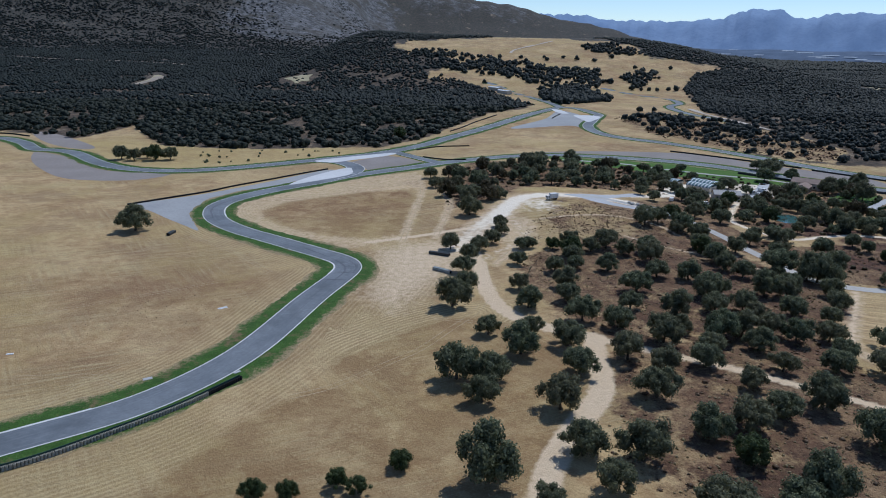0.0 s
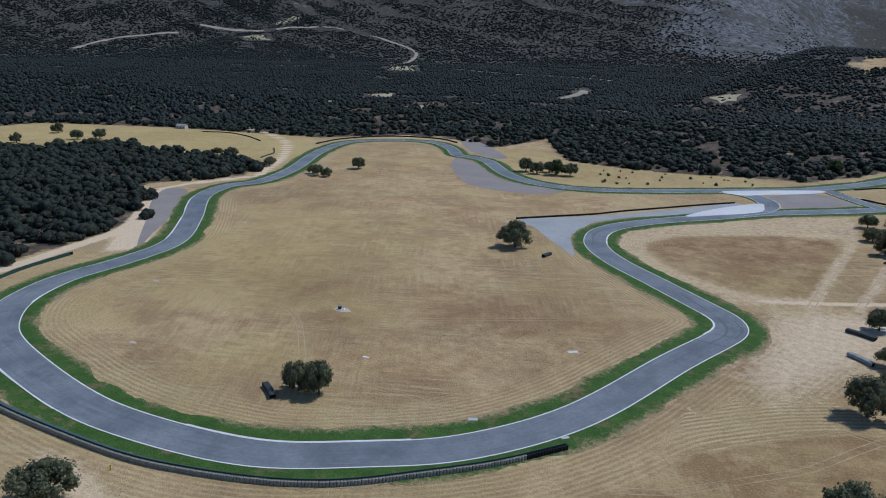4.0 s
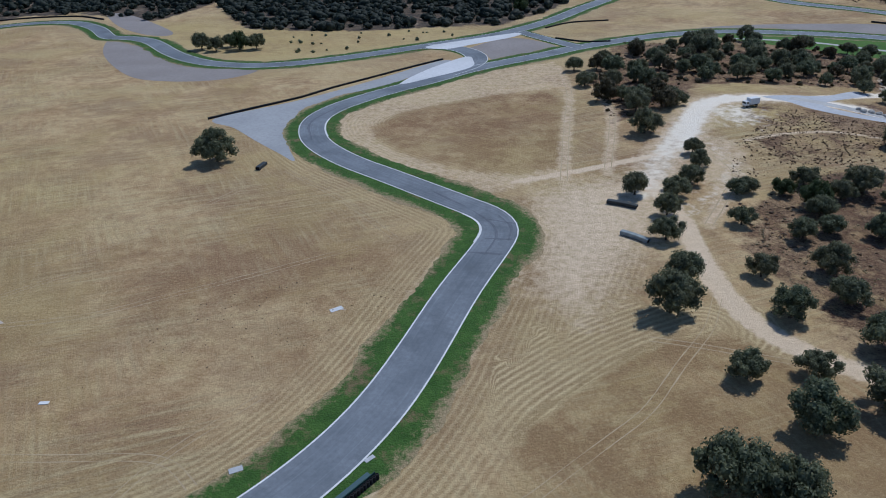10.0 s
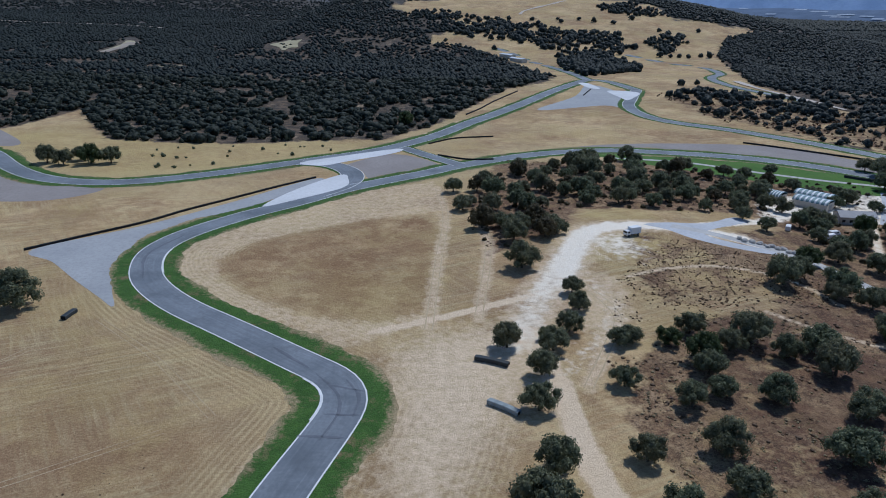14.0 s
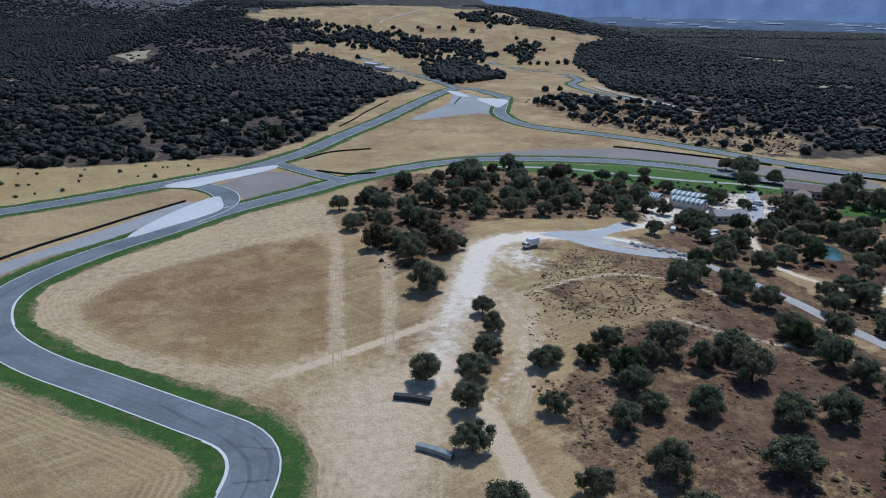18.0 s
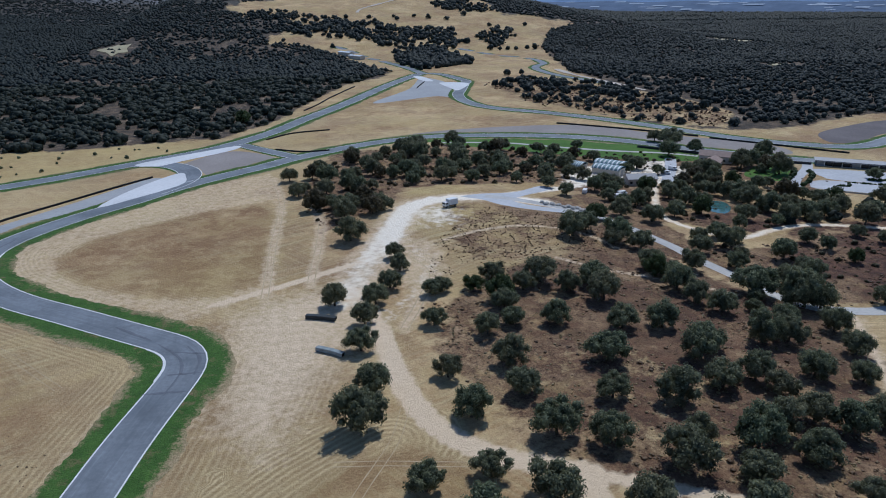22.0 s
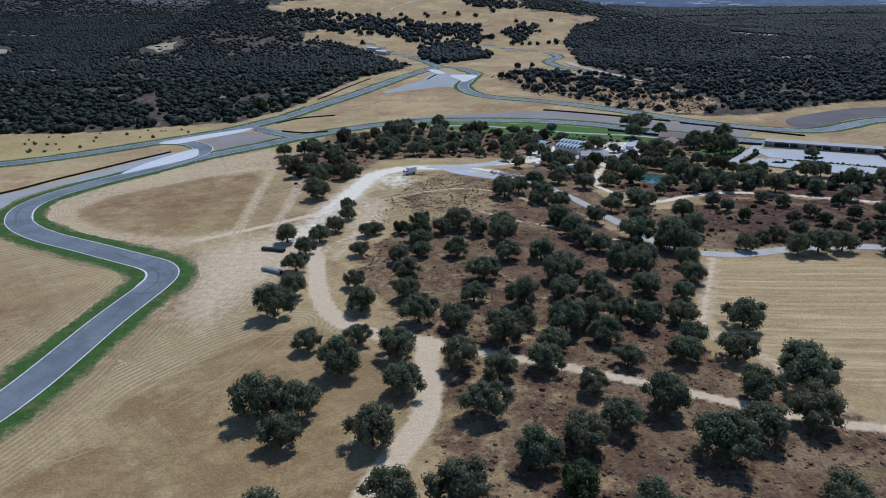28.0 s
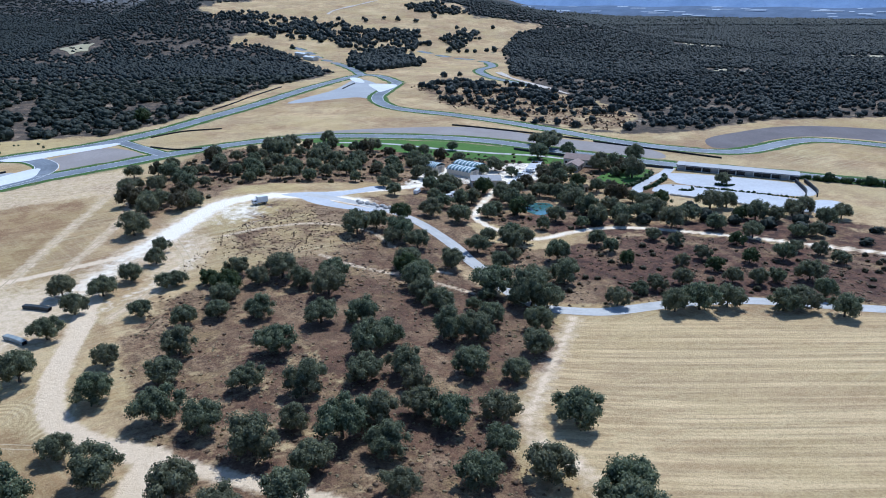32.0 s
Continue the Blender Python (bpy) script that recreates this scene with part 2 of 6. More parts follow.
def asphalt_material(name, a, b, line=None):
    m = Mat(name, 0.72)
    c = m.mix(m.noise(0.06, 4, 0.6), a, b)
    c = m.mix(m.math("MULTIPLY", m.noise(1.1, 4, 0.7), 0.4), c, tuple(v * 0.72 for v in a))
    # rubber and worn streaks that run along the road
    streak = m.noise(1.0, 3, 0.6, where=m.t.nodes.new("ShaderNodeUVMap").outputs["UV"], stretch=(0.035, 1.1, 1.0), lo=0.45, hi=0.72)
    c = m.mix(m.math("MULTIPLY", streak, 0.30), c, tuple(v * 0.55 for v in a))
    light = m.noise(1.0, 3, 0.6, where=m.t.nodes.new("ShaderNodeUVMap").outputs["UV"], stretch=(0.05, 1.7, 3.0), lo=0.56, hi=0.75)
    c = m.mix(m.math("MULTIPLY", light, 0.22), c, tuple(min(1, v * 1.45) for v in b))
    c = m.mix(m.math("MULTIPLY", m.noise(0.07, 6, 0.72, lo=0.50, hi=0.66), 0.55), c, tuple(v * 0.6 for v in a))
    m.color(c)
    m.bump(m.noise(6.0, 2), 0.2, 0.02)
    return m.m


def speckle(name, a, b, dots, scale=0.08, rough=0.95):
    m = Mat(name, rough)
    c = m.mix(m.noise(scale, 5, 0.65), a, b)
    c = m.mix(m.math("MULTIPLY", m.noise(scale * 14, 3, 0.7, lo=0.45, hi=0.7), 0.55), c, dots)
    m.color(c)
    m.bump(m.noise(scale * 20, 3), 0.3, 0.08)
    return m.m


def turf_material(name, a, b):
    m = Mat(name, 0.95)
    c = m.mix(m.noise(0.25, 4, 0.65), a, b)
    c = m.mix(m.math("MULTIPLY", m.noise(1.6, 5, 0.75, lo=0.42, hi=0.68), 0.65), c, (0.026, 0.056, 0.014))
    c = m.mix(m.noise(0.11, 6, 0.78, lo=0.54, hi=0.66), c, (0.20, 0.145, 0.08))
    # dry and thin towards the field, where the sprinklers do not reach
    across = m.t.nodes.new("ShaderNodeSeparateXYZ")
    m.put(across.inputs["Vector"], m.t.nodes.new("ShaderNodeUVMap").outputs["UV"])
    out = m.math("ADD", m.math("ABSOLUTE", across.outputs["Y"]), m.math("MULTIPLY", m.noise(0.7, 6, 0.8), 3.2))
    out = m.math("ADD", out, m.math("MULTIPLY", m.noise(0.09, 4, 0.6), 1.6))
    c = m.mix(m.ramp(out, 11.0, 13.4), c, m.mix(m.noise(1.7, 5, 0.8), (0.44, 0.345, 0.20), (0.27, 0.20, 0.11)))
    m.color(c)
    m.bump(m.noise(3.0, 4), 0.6, 0.2)
    return m.m


def leaf_material(name, a, b, c2, thin=0.42):
    m = Mat(name, 0.62)
    c = m.mix(m.island(), a, b)
    c = m.mix(m.math("MULTIPLY", m.own(), 0.75), c, c2)
    c = m.mix(m.math("MULTIPLY", m.noise(0.55, 3, 0.6), 0.6), c, tuple(v * 0.55 for v in a))
    m.color(c)
    # light passes through thin foliage
    through_leaf = m.t.nodes.new("ShaderNodeBsdfTranslucent")
    m.put(through_leaf.inputs["Color"], c)
    both = m.t.nodes.new("ShaderNodeMixShader")
    both.inputs["Fac"].default_value = thin
    m.t.links.new(m.b.outputs["BSDF"], both.inputs[1])
    m.t.links.new(through_leaf.outputs["BSDF"], both.inputs[2])
    m.t.links.new(both.outputs["Shader"], m.t.nodes["Material Output"].inputs["Surface"])
    return m.m


GROUND = ground_material()
ASPHALT = asphalt_material("asphalt", (0.150, 0.172, 0.196), (0.250, 0.276, 0.306))
ASPHALT_PALE = asphalt_material("pale_asphalt", (0.45, 0.438, 0.415), (0.56, 0.545, 0.515))
CONCRETE = speckle("pale_concrete", (0.60, 0.61, 0.62), (0.70, 0.71, 0.72), (0.5, 0.5, 0.5), 0.05)
GRAVEL = speckle("grey_gravel", (0.335, 0.345, 0.355), (0.40, 0.41, 0.415), (0.27, 0.27, 0.27), 0.05)
GRAVEL_BROWN = speckle("brown_gravel", (0.27, 0.24, 0.222), (0.32, 0.29, 0.27), (0.21, 0.19, 0.175), 0.05)
TURF = turf_material("watered_turf", (0.044, 0.106, 0.018), (0.076, 0.156, 0.030))
LAWN = speckle("bright_lawn", (0.06, 0.135, 0.022), (0.09, 0.175, 0.03), (0.045, 0.095, 0.018), 0.06)
WHITE_LINE = plain("white_road_paint", (0.78, 0.79, 0.78), 0.7, vary=0.2, scale=0.3)
LEAF = leaf_material("oak_leaf", (0.080, 0.108, 0.058), (0.320, 0.355, 0.210), (0.245, 0.225, 0.135), 0.48)
LEAF_GREEN = leaf_material("fresh_leaf", (0.06, 0.09, 0.03), (0.115, 0.145, 0.058), (0.09, 0.12, 0.05))
LEAF_BROWN = leaf_material("dry_leaf", (0.10, 0.085, 0.045), (0.16, 0.13, 0.072), (0.10, 0.095, 0.055))
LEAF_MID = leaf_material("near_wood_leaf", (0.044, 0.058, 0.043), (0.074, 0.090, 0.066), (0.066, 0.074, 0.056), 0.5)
# bluer than the near wood: haze of distance mixed into the leaf colour
LEAF_FAR_HAZED = leaf_material("hazed_wood_leaf", (0.044, 0.060, 0.053), (0.072, 0.092, 0.084), (0.060, 0.074, 0.068), 0.5)
BARK = plain("oak_bark", (0.12, 0.095, 0.07), 0.95, vary=0.4, scale=2.0)
RUBBER = plain("tyre_rubber", (0.022, 0.022, 0.024), 0.85, vary=0.3, scale=1.5)
BELT_GREEN = plain("green_belt", (0.035, 0.085, 0.075), 0.7, vary=0.4, scale=0.5)
WHITE = plain("white_paint", (0.80, 0.80, 0.79), 0.5, vary=0.12)
GREY_STONE = plain("pale_boulder", (0.62, 0.58, 0.52), 0.95, vary=0.35, scale=0.7)
ROOF_TILE = plain("clay_roof", (0.36, 0.27, 0.23), 0.85, vary=0.3, scale=0.6)
ROOF_GREY = plain("grey_sheet_roof", (0.34, 0.34, 0.35), 0.6, vary=0.25, scale=0.5)
ROOF_TEAL = plain("teal_sheet_roof", (0.16, 0.27, 0.29), 0.45, vary=0.25, scale=0.5)
ROOF_CLEAR = plain("white_sheet_strip", (0.72, 0.75, 0.75), 0.4, vary=0.12, scale=0.6)
WALL_CREAM = plain("cream_render", (0.62, 0.57, 0.48), 0.9, vary=0.18, scale=0.5)
WALL_DARK = plain("dark_wall", (0.05, 0.052, 0.056), 0.8, vary=0.3, scale=0.5)
PIT_ROOF = plain("concrete_roof", (0.46, 0.46, 0.46), 0.85, vary=0.22, scale=0.25)
GLASS_DARK = plain("dark_window", (0.03, 0.035, 0.04), 0.15, vary=0.2)
METAL = plain("dull_metal", (0.35, 0.36, 0.37), 0.45, 0.8, vary=0.2)
HEDGE = leaf_material("hedge_leaf", (0.035, 0.07, 0.02), (0.06, 0.10, 0.03), (0.05, 0.08, 0.025))
DEAD = leaf_material("dry_shrub", (0.15, 0.098, 0.062), (0.30, 0.205, 0.125), (0.21, 0.145, 0.09), 0.4)
TUFT = leaf_material("straw_tuft", (0.34, 0.27, 0.15), (0.50, 0.41, 0.24), (0.40, 0.32, 0.18))
YELLOW = plain("yellow_paint", (0.65, 0.45, 0.05), 0.6)
# distance haze is tinted straight into these three base colours
HAZE_HILL = speckle("haze_tinted_hills", (0.19, 0.295, 0.48), (0.25, 0.36, 0.55), (0.155, 0.25, 0.43), 0.004)
HAZE_FIELD = speckle("haze_tinted_field", (0.34, 0.40, 0.48), (0.46, 0.52, 0.60), (0.28, 0.34, 0.42), 0.02)
HAZE_PLAIN = speckle("haze_tinted_plain", (0.075, 0.115, 0.185), (0.115, 0.165, 0.25), (0.055, 0.09, 0.155), 0.012)
PALE_SOIL = speckle("pale_bare_soil", (0.50, 0.44, 0.37), (0.58, 0.52, 0.45), (0.40, 0.33, 0.26), 0.3)
STACK_PALE = plain("weathered_tyre", (0.40, 0.39, 0.335), 0.9, vary=0.45, scale=1.6)


def water_material():
    m = Mat("pond_water", 0.08)
    m.b.inputs["Specular IOR Level"].default_value = 0.5
    m.color(m.mix(m.noise(0.2, 3), (0.05, 0.13, 0.13), (0.08, 0.17, 0.165)))
    m.bump(m.noise(1.5, 3), 0.1, 0.05)
    return m.m


WATER = water_material()
RUT = speckle("rut_soil", (0.47, 0.365, 0.225), (0.55, 0.435, 0.28), (0.34, 0.25, 0.145), 0.25)
PARK = speckle("sun_bleached_asphalt", (0.45, 0.46, 0.475), (0.54, 0.55, 0.565), (0.36, 0.365, 0.375), 0.06)

GLADE = speckle("dry_glade", (0.36, 0.325, 0.20), (0.46, 0.41, 0.265), (0.27, 0.235, 0.15), 0.03)
WOOD_SOIL = speckle("wood_road_soil", (0.30, 0.255, 0.205), (0.40, 0.35, 0.29), (0.22, 0.18, 0.14), 0.05)
GRAVEL_DARK = speckle("dark_gravel", (0.135, 0.118, 0.118), (0.175, 0.155, 0.152), (0.10, 0.09, 0.09), 0.05)
ASPHALT_DARK = asphalt_material("dark_asphalt", (0.125, 0.137, 0.160), (0.175, 0.19, 0.218))


# ---- lie of the land ----
def ease(a, b, v):
    s = np.clip((v - a) / (b - a), 0, 1)
    return s * s * (3 - 2 * s)


def folds(x, y):
    """Spurs and gullies of the mountains, between about -1 and 1."""
    a, b = 0.8 * x + 0.6 * y, 0.8 * y - 0.6 * x
    v = np.sin(a / 173 + 1.6 * np.sin(b / 240)) + 0.6 * np.sin(b / 97 + 1.3 * np.sin(a / 130 + 2)) + 0.4 * np.sin(a / 47 - b / 71) + 0.25 * np.sin(a / 31 + b / 24 + 1)
    return v / 2.0


def terrain(x, y):
    x, y = np.asarray(x, float), np.asarray(y, float)
    r, a = np.hypot(x, y), np.degrees(np.arctan2(-x, y))
    z = -4.5 * ease(85, 175, x) * (1 - ease(300, 480, y))
    z = z + 3.0 * np.exp(-((x - 72) ** 2 + (y - 238) ** 2) / (2 * 42**2))
    z = z + 5 * ease(450, 650, y)
    # the tan hill, the wooded rise to its left, the rocky mountain and the ridge behind it
    z = z + 80 * ease(860, 1560, y) * ease(-340, -110, x) * (1 - ease(600, 1050, x + 0.12 * y)) * (1 - 0.8 * ease(1650, 2300, y))
    z = z + 30 * ease(900, 2300, r) * ease(-2, 12, a)
    rocky = np.interp(a, [2, 5, 7, 9, 12, 20, 34, 60, 100, 140], [0, 75, 210, 330, 450, 520, 560, 560, 520, 0])
    z = z + rocky * (1 + 0.10 * folds(x, y)) * ease(2100, 3900, r)
    ridge = np.interp(a, [-26, -20, -16, -10.4, -6, 0, 12, 40], [0, 62, 120, 190, 268, 330, 360, 300])
    z = z + ridge * (1 + 0.09 * folds(y, x)) * ease(3200, 4500, r) * (1 - 0.8 * ease(5, 12, a))
    return z


def height(x, y):
    return float(terrain(x, y))


# ---- lines of the plan ----
def spline(points, step=3.0, closed=False, rounds=2):
    """A smooth line through the given points, with stations every step metres."""
    p = np.array(points, float)
    p = np.vstack([p[-1:], p, p[:2]]) if closed else np.vstack([2 * p[0] - p[1], p, 2 * p[-1] - p[-2]])
    out = []
    for a, b, c, d in zip(p, p[1:], p[2:], p[3:]):
        for s in np.linspace(0, 1, max(2, int(np.linalg.norm(c - b) / (step * 0.5))), endpoint=False):
            out.append(0.5 * (2 * b + (c - a) * s + (2 * a - 5 * b + 4 * c - d) * s**2 + (3 * b - 3 * c + d - a) * s**3))
    if not closed:
        out.append(p[-2])
    q = np.array(out)
    if closed:
        q = np.vstack([q, q[:1]])
    far = np.r_[0, np.cumsum(np.linalg.norm(np.diff(q, axis=0), axis=1))]
    at = np.linspace(0, far[-1], max(3, int(far[-1] / step) + 1))
    q = np.stack([np.interp(at, far, q[:, k]) for k in (0, 1)], 1)
    for _ in range(rounds):
        inner = (q[:-2] + 2 * q[1:-1] + q[2:]) / 4
        q = np.vstack([q[:1], inner, q[-1:]])
    return q[:-1] if closed else q


def sides(line):
    """The unit vectors to the left of a line, and how far along it each station lies."""
    d = np.gradient(line, axis=0)
    d /= np.linalg.norm(d, axis=1)[:, None] + 1e-9
    return np.stack([-d[:, 1], d[:, 0]], 1), np.r_[0, np.cumsum(np.linalg.norm(np.diff(line, axis=0), axis=1))]


def away(x, y, line):
    """How far points lie from a line."""
    best = np.full(np.shape(x), 1e9)
    for (ax, ay), (bx, by) in zip(line, line[1:]):
        dx, dy = bx - ax, by - ay
        s = np.clip(((x - ax) * dx + (y - ay) * dy) / (dx * dx + dy * dy + 1e-9), 0, 1)
        np.minimum(best, (x - ax - s * dx) ** 2 + (y - ay - s * dy) ** 2, out=best)
    return np.sqrt(best)


def inside(x, y, ring):
    hit = np.zeros(np.shape(x), bool)
    for (ax, ay), (bx, by) in zip(ring, list(ring[1:]) + [ring[0]]):
        if ay != by:
            hit ^= ((ay > y) != (by > y)) & (x < (bx - ax) * (y - ay) / (by - ay) + ax)
    return hit


def depth_in(x, y, ring):
    """Metres inside (positive) or outside (negative) of a ring."""
    ring = [tuple(p) for p in ring]
    d = away(x, y, ring + [ring[0]])
    return np.where(inside(x, y, ring), d, -d)


# the circuit, as driven from the hairpin round the infield
LOOP = [(-27, 154), (-19, 147), (-16, 138), (-18, 128), (-24, 107), (-34, 67), (-48, 42), (-64, 28), (-83, 16), (-112, 10), (-136, 10),
        (-173, 16), (-191, 23), (-207, 37), (-217, 58), (-219, 82), (-226, 109), (-252, 139), (-290, 177), (-303, 206), (-299, 228),
        (-315, 271), (-356, 343), (-375, 401), (-354, 437), (-320, 446), (-288, 424), (-263, 394), (-249, 391), (-229, 380), (-199, 346),
        (-174, 326), (-149, 319), (-127, 323), (-104, 336), (-81, 353), (-55, 374), (-27, 398), (0, 436), (25, 486)]
UPPER = [(25, 486), (73, 569), (136, 694), (156, 726), (173, 714), (183, 649)]
ESSES = [(-27, 154), (-50, 173), (-66, 186), (-78, 199), (-85, 211), (-89, 227), (-87, 241), (-81, 254), (-68, 273), (-53, 290), (-34, 314),
         (0, 345), (16, 361), (55, 389), (88, 402), (117, 405), (162, 401), (192, 389), (214, 374), (238, 350), (263, 329), (286, 310),
         (311, 295), (333, 280), (366, 254), (420, 215), (500, 160)]
BACK = [(183, 649), (163, 592), (154, 565), (153, 534), (165, 504), (195, 478), (227, 443), (256, 405), (281, 371), (307, 348), (331, 335),
        (351, 336), (384, 351), (407, 356), (430, 345), (470, 310), (540, 270)]
CURVE = [(-65, 364), (-50, 361), (-39, 348), (-35, 333), (-38, 318), (-48, 302)]
CONNECT = [(-15, 405), (2, 381), (16, 362)]
FAR_A = [(156, 726), (151, 800), (137, 880), (120, 930), (106, 985), (88, 1020)]
FAR_B = [(306, 594), (297, 624), (285, 677), (286, 740), (300, 780), (319, 808), (326, 878), (293, 925), (259, 987)]

GRAVEL_TRAP = [(-129, 230), (-117, 219), (-103, 204), (-90, 191), (-83, 184), (-90, 199), (-94, 216), (-94, 233), (-89, 248), (-80, 267),
               (-66, 285), (-47, 317), (-52, 331), (-79, 290), (-103, 257)]
WEDGE_LOW = [(-66, 283), (-57, 311), (-41, 339), (-37, 331), (-37, 315), (-54, 294)]
WEDGE_HIGH = [(-65, 363), (-44, 382), (-16, 402), (-18, 390), (-42, 367), (-53, 357)]
ISLAND = [(-43, 356), (-19, 387), (5, 364), (-4, 351), (-25, 330), (-33, 349)]
CHICANE_GRAVEL = [(-238, 344), (-257, 386), (-231, 374), (-189, 330), (-158, 315), (-139, 309), (-150, 291), (-175, 287), (-200, 298)]
LEFT_GRAVEL = [(-323, 180), (-311, 184), (-274, 148), (-247, 116), (-231, 96), (-267, 126), (-304, 157)]
TOP_GRAVEL = [(-311, 480), (-285, 469), (-232, 413), (-228, 396), (-250, 406), (-280, 435)]
FAR_GRAVEL = [(80, 541), (120, 606), (146, 684), (160, 657), (160, 607), (149, 553), (134, 563)]
STRAIGHT_GRAVEL = [(62, 400), (105, 422), (159, 431), (207, 424), (243, 389), (290, 350), (284, 325), (228, 368), (191, 394), (149, 408), (101, 410)]
RIGHT_GRAVEL = [(332, 347), (341, 369), (370, 384), (420, 398), (470, 384), (540, 336), (600, 292), (562, 268), (500, 300), (440, 353), (410, 366), (383, 361), (363, 351), (345, 343)]
GREEN_LAWN = [(89, 395), (132, 398), (177, 388), (216, 363), (238, 343), (232, 323), (205, 327), (182, 338), (163, 349), (140, 360), (108, 375)]

TRIANGLE = [(-64, 222), (-58, 238), (-45, 249), (-22, 265), (2, 274), (3, 240), (2, 205), (2, 187), (-12, 178), (-29, 181), (-49, 195), (-60, 208)]
ROUGH_GRASS = [(-52, -20), (-39, 5), (-26, 33), (-17, 45), (-13.5, 54), (-9.5, 65), (-2, 74.5), (7.5, 84.5), (18, 92.5), (30, 97), (40, 82), (52, 60), (44, 30), (30, -40), (-40, -40)]
BIG_FIELD = [(161, 130), (250, 116), (330, 90), (300, 20), (203, 10), (137, 60), (132, 72), (133, 86), (146, 108)]
KNOLL = [(50, 88), (46, 112), (40, 135), (52, 160), (70, 178), (95, 185), (108, 210), (130, 190), (142, 150), (156, 138), (147, 108), (128, 90),
         (124, 60), (150, 28), (120, -30), (60, -40), (52, 40), (60, 75)]
SCRUB_EAST = [(148, 165), (150, 200), (170, 190), (224, 200), (330, 140), (400, 90), (330, 100), (250, 125), (211, 138), (173, 139), (160, 142)]
GROVE = [(16, 290), (34, 368), (111, 380), (150, 356), (230, 350), (270, 300), (230, 215), (180, 205), (150, 225), (130, 285), (93, 278), (60, 278), (43, 243), (20, 225)]
VALLEY = [(216, 636), (190, 610), (196, 560), (203, 512), (231, 472), (264, 420), (296, 400), (334, 451), (331, 520), (308, 565), (288, 633)]
LEFT_WOOD = [(-700, 130), (-610, 196), (-540, 218), (-519, 258), (-527, 288), (-450, 268), (-409, 280), (-360, 276), (-332, 258), (-322, 235), (-347, 184), (-300, 148), (-276, 130), (-262, 108),
             (-258, 84), (-250, 52), (-255, 20), (-330, -60), (-700, -80)]
OPEN_LAND = [(-700, 330), (-600, 372), (-560, 384), (-419, 410), (-370, 470), (-334, 482), (-290, 462), (-262, 446), (-246, 520), (-185, 420), (-118, 408), (-62, 423), (-30, 425),
             (8, 487), (32, 553), (72, 652), (109, 700), (130, 754), (118, 780), (101, 906), (74, 981), (42, 1039), (-2, 1046), (1, 1116), (34, 1134), (54, 1201), (-79, 1286), (-53, 1362),
             (-9, 1400), (71, 1470), (244, 1520), (384, 1420), (421, 1338), (377, 1280), (429, 1245), (513, 1177), (434, 1101), (381, 983), (352, 860), (311, 705), (312, 617), (240, 660), (196, 590), (200, 535), (226, 474), (252, 424), (285, 394), (333, 388), (420, 420), (700, 420),
             (700, -200), (-300, -200), (-255, 20), (-262, 108), (-347, 184), (-346, 244), (-409, 284), (-450, 272), (-527, 292), (-519, 262), (-540, 222), (-610, 200), (-720, 236)]

WHITE_PATH = [(110, 246), (96, 251), (79, 255), (60, 250), (51, 235), (41, 210), (33, 193), (27, 178), (22, 163)]
SOUTH_PATH = [(25, 172), (28.5, 156), (30, 141), (30.5, 126), (31.5, 112), (34.5, 100), (40, 91), (47, 85.5), (53, 82.5), (59, 79)]
SOUTH_SPUR = [(58, 80), (56, 70), (55, 57), (52, 45), (46, 36), (34, 10), (30, -30)]
EAST_PATH = [(59, 79), (72, 71), (86, 63), (97, 56), (112, 47), (124, 40), (134, 35), (150, 31), (190, 20)]
LOOP_PATH = [(46, 206), (51, 196), (52, 184), (48, 173), (40, 162), (33, 152)]
FORK_PATH = [(-12, 171), (2, 178), (19, 187), (34, 195)]
TWIN_TRACK = [(4, 316), (7, 269), (4, 223), (1, 172)]
FIELD_TRACK = [(19, 275), (21, 239), (19, 216), (14, 178)]
GREY_ROAD = [(89, 255), (105, 246), (122, 233), (131, 219), (139, 194), (141, 180), (145, 164), (147, 151), (153, 139), (162, 136), (171, 134), (193, 136),
             (210, 135), (225, 131), (250, 121), (330, 94)]
YARD_ROAD = [(92, 254), (103, 259), (124, 271), (147, 287), (164, 319)]
VALLEY_PATH = [(185, 290), (172, 266), (156, 232), (159, 215), (167, 202), (174, 200), (187, 206), (209, 209), (236, 197), (253, 187), (286, 165), (340, 130)]
FIELD_EDGE = [(160, 131), (146, 108), (134, 88), (129, 78), (131, 72), (137, 66), (136, 59), (140, 40)]
KNOLL_PATH = [(44, 205), (51, 181), (45, 164), (36, 144)]
SLOPE_PATHS = ([(92, 183), (103, 172), (113, 166), (126, 158), (136, 150)], [(113, 166), (124, 170), (133, 166)], [(60, 205), (75, 212), (96, 214), (112, 205), (117, 190)])
SWATH_EDGE = [(-24, 34), (-17, 44), (-14, 53), (-10, 65.5), (-2.5, 75), (7.5, 85), (16.5, 92), (25, 97)]
ROUGH_TRACK = [(-18, 44), (-9.6, 49), (-2.5, 56.5), (6.5, 66), (11.5, 72), (18.7, 84.5), (26, 96.5), (30, 108)]
INFIELD_TRACK = [(-98, 46), (-110, 60), (-131, 78), (-156, 83), (-181, 88)]
ARC_TRACK = [(-42, 132), (-62, 156), (-84, 177)]
YELLOW_TRACK = [(-530, 428), (-445, 390), (-391, 344), (-349, 294), (-325, 256), (-312, 238)]
WOOD_TRACK = [(-245, 25), (-243, 47), (-252, 82), (-262, 112), (-290, 142), (-325, 182), (-316, 232)]

loop_line, esses_line = spline(LOOP), spline(ESSES)
back_line, upper_line = spline(BACK), spline(UPPER)


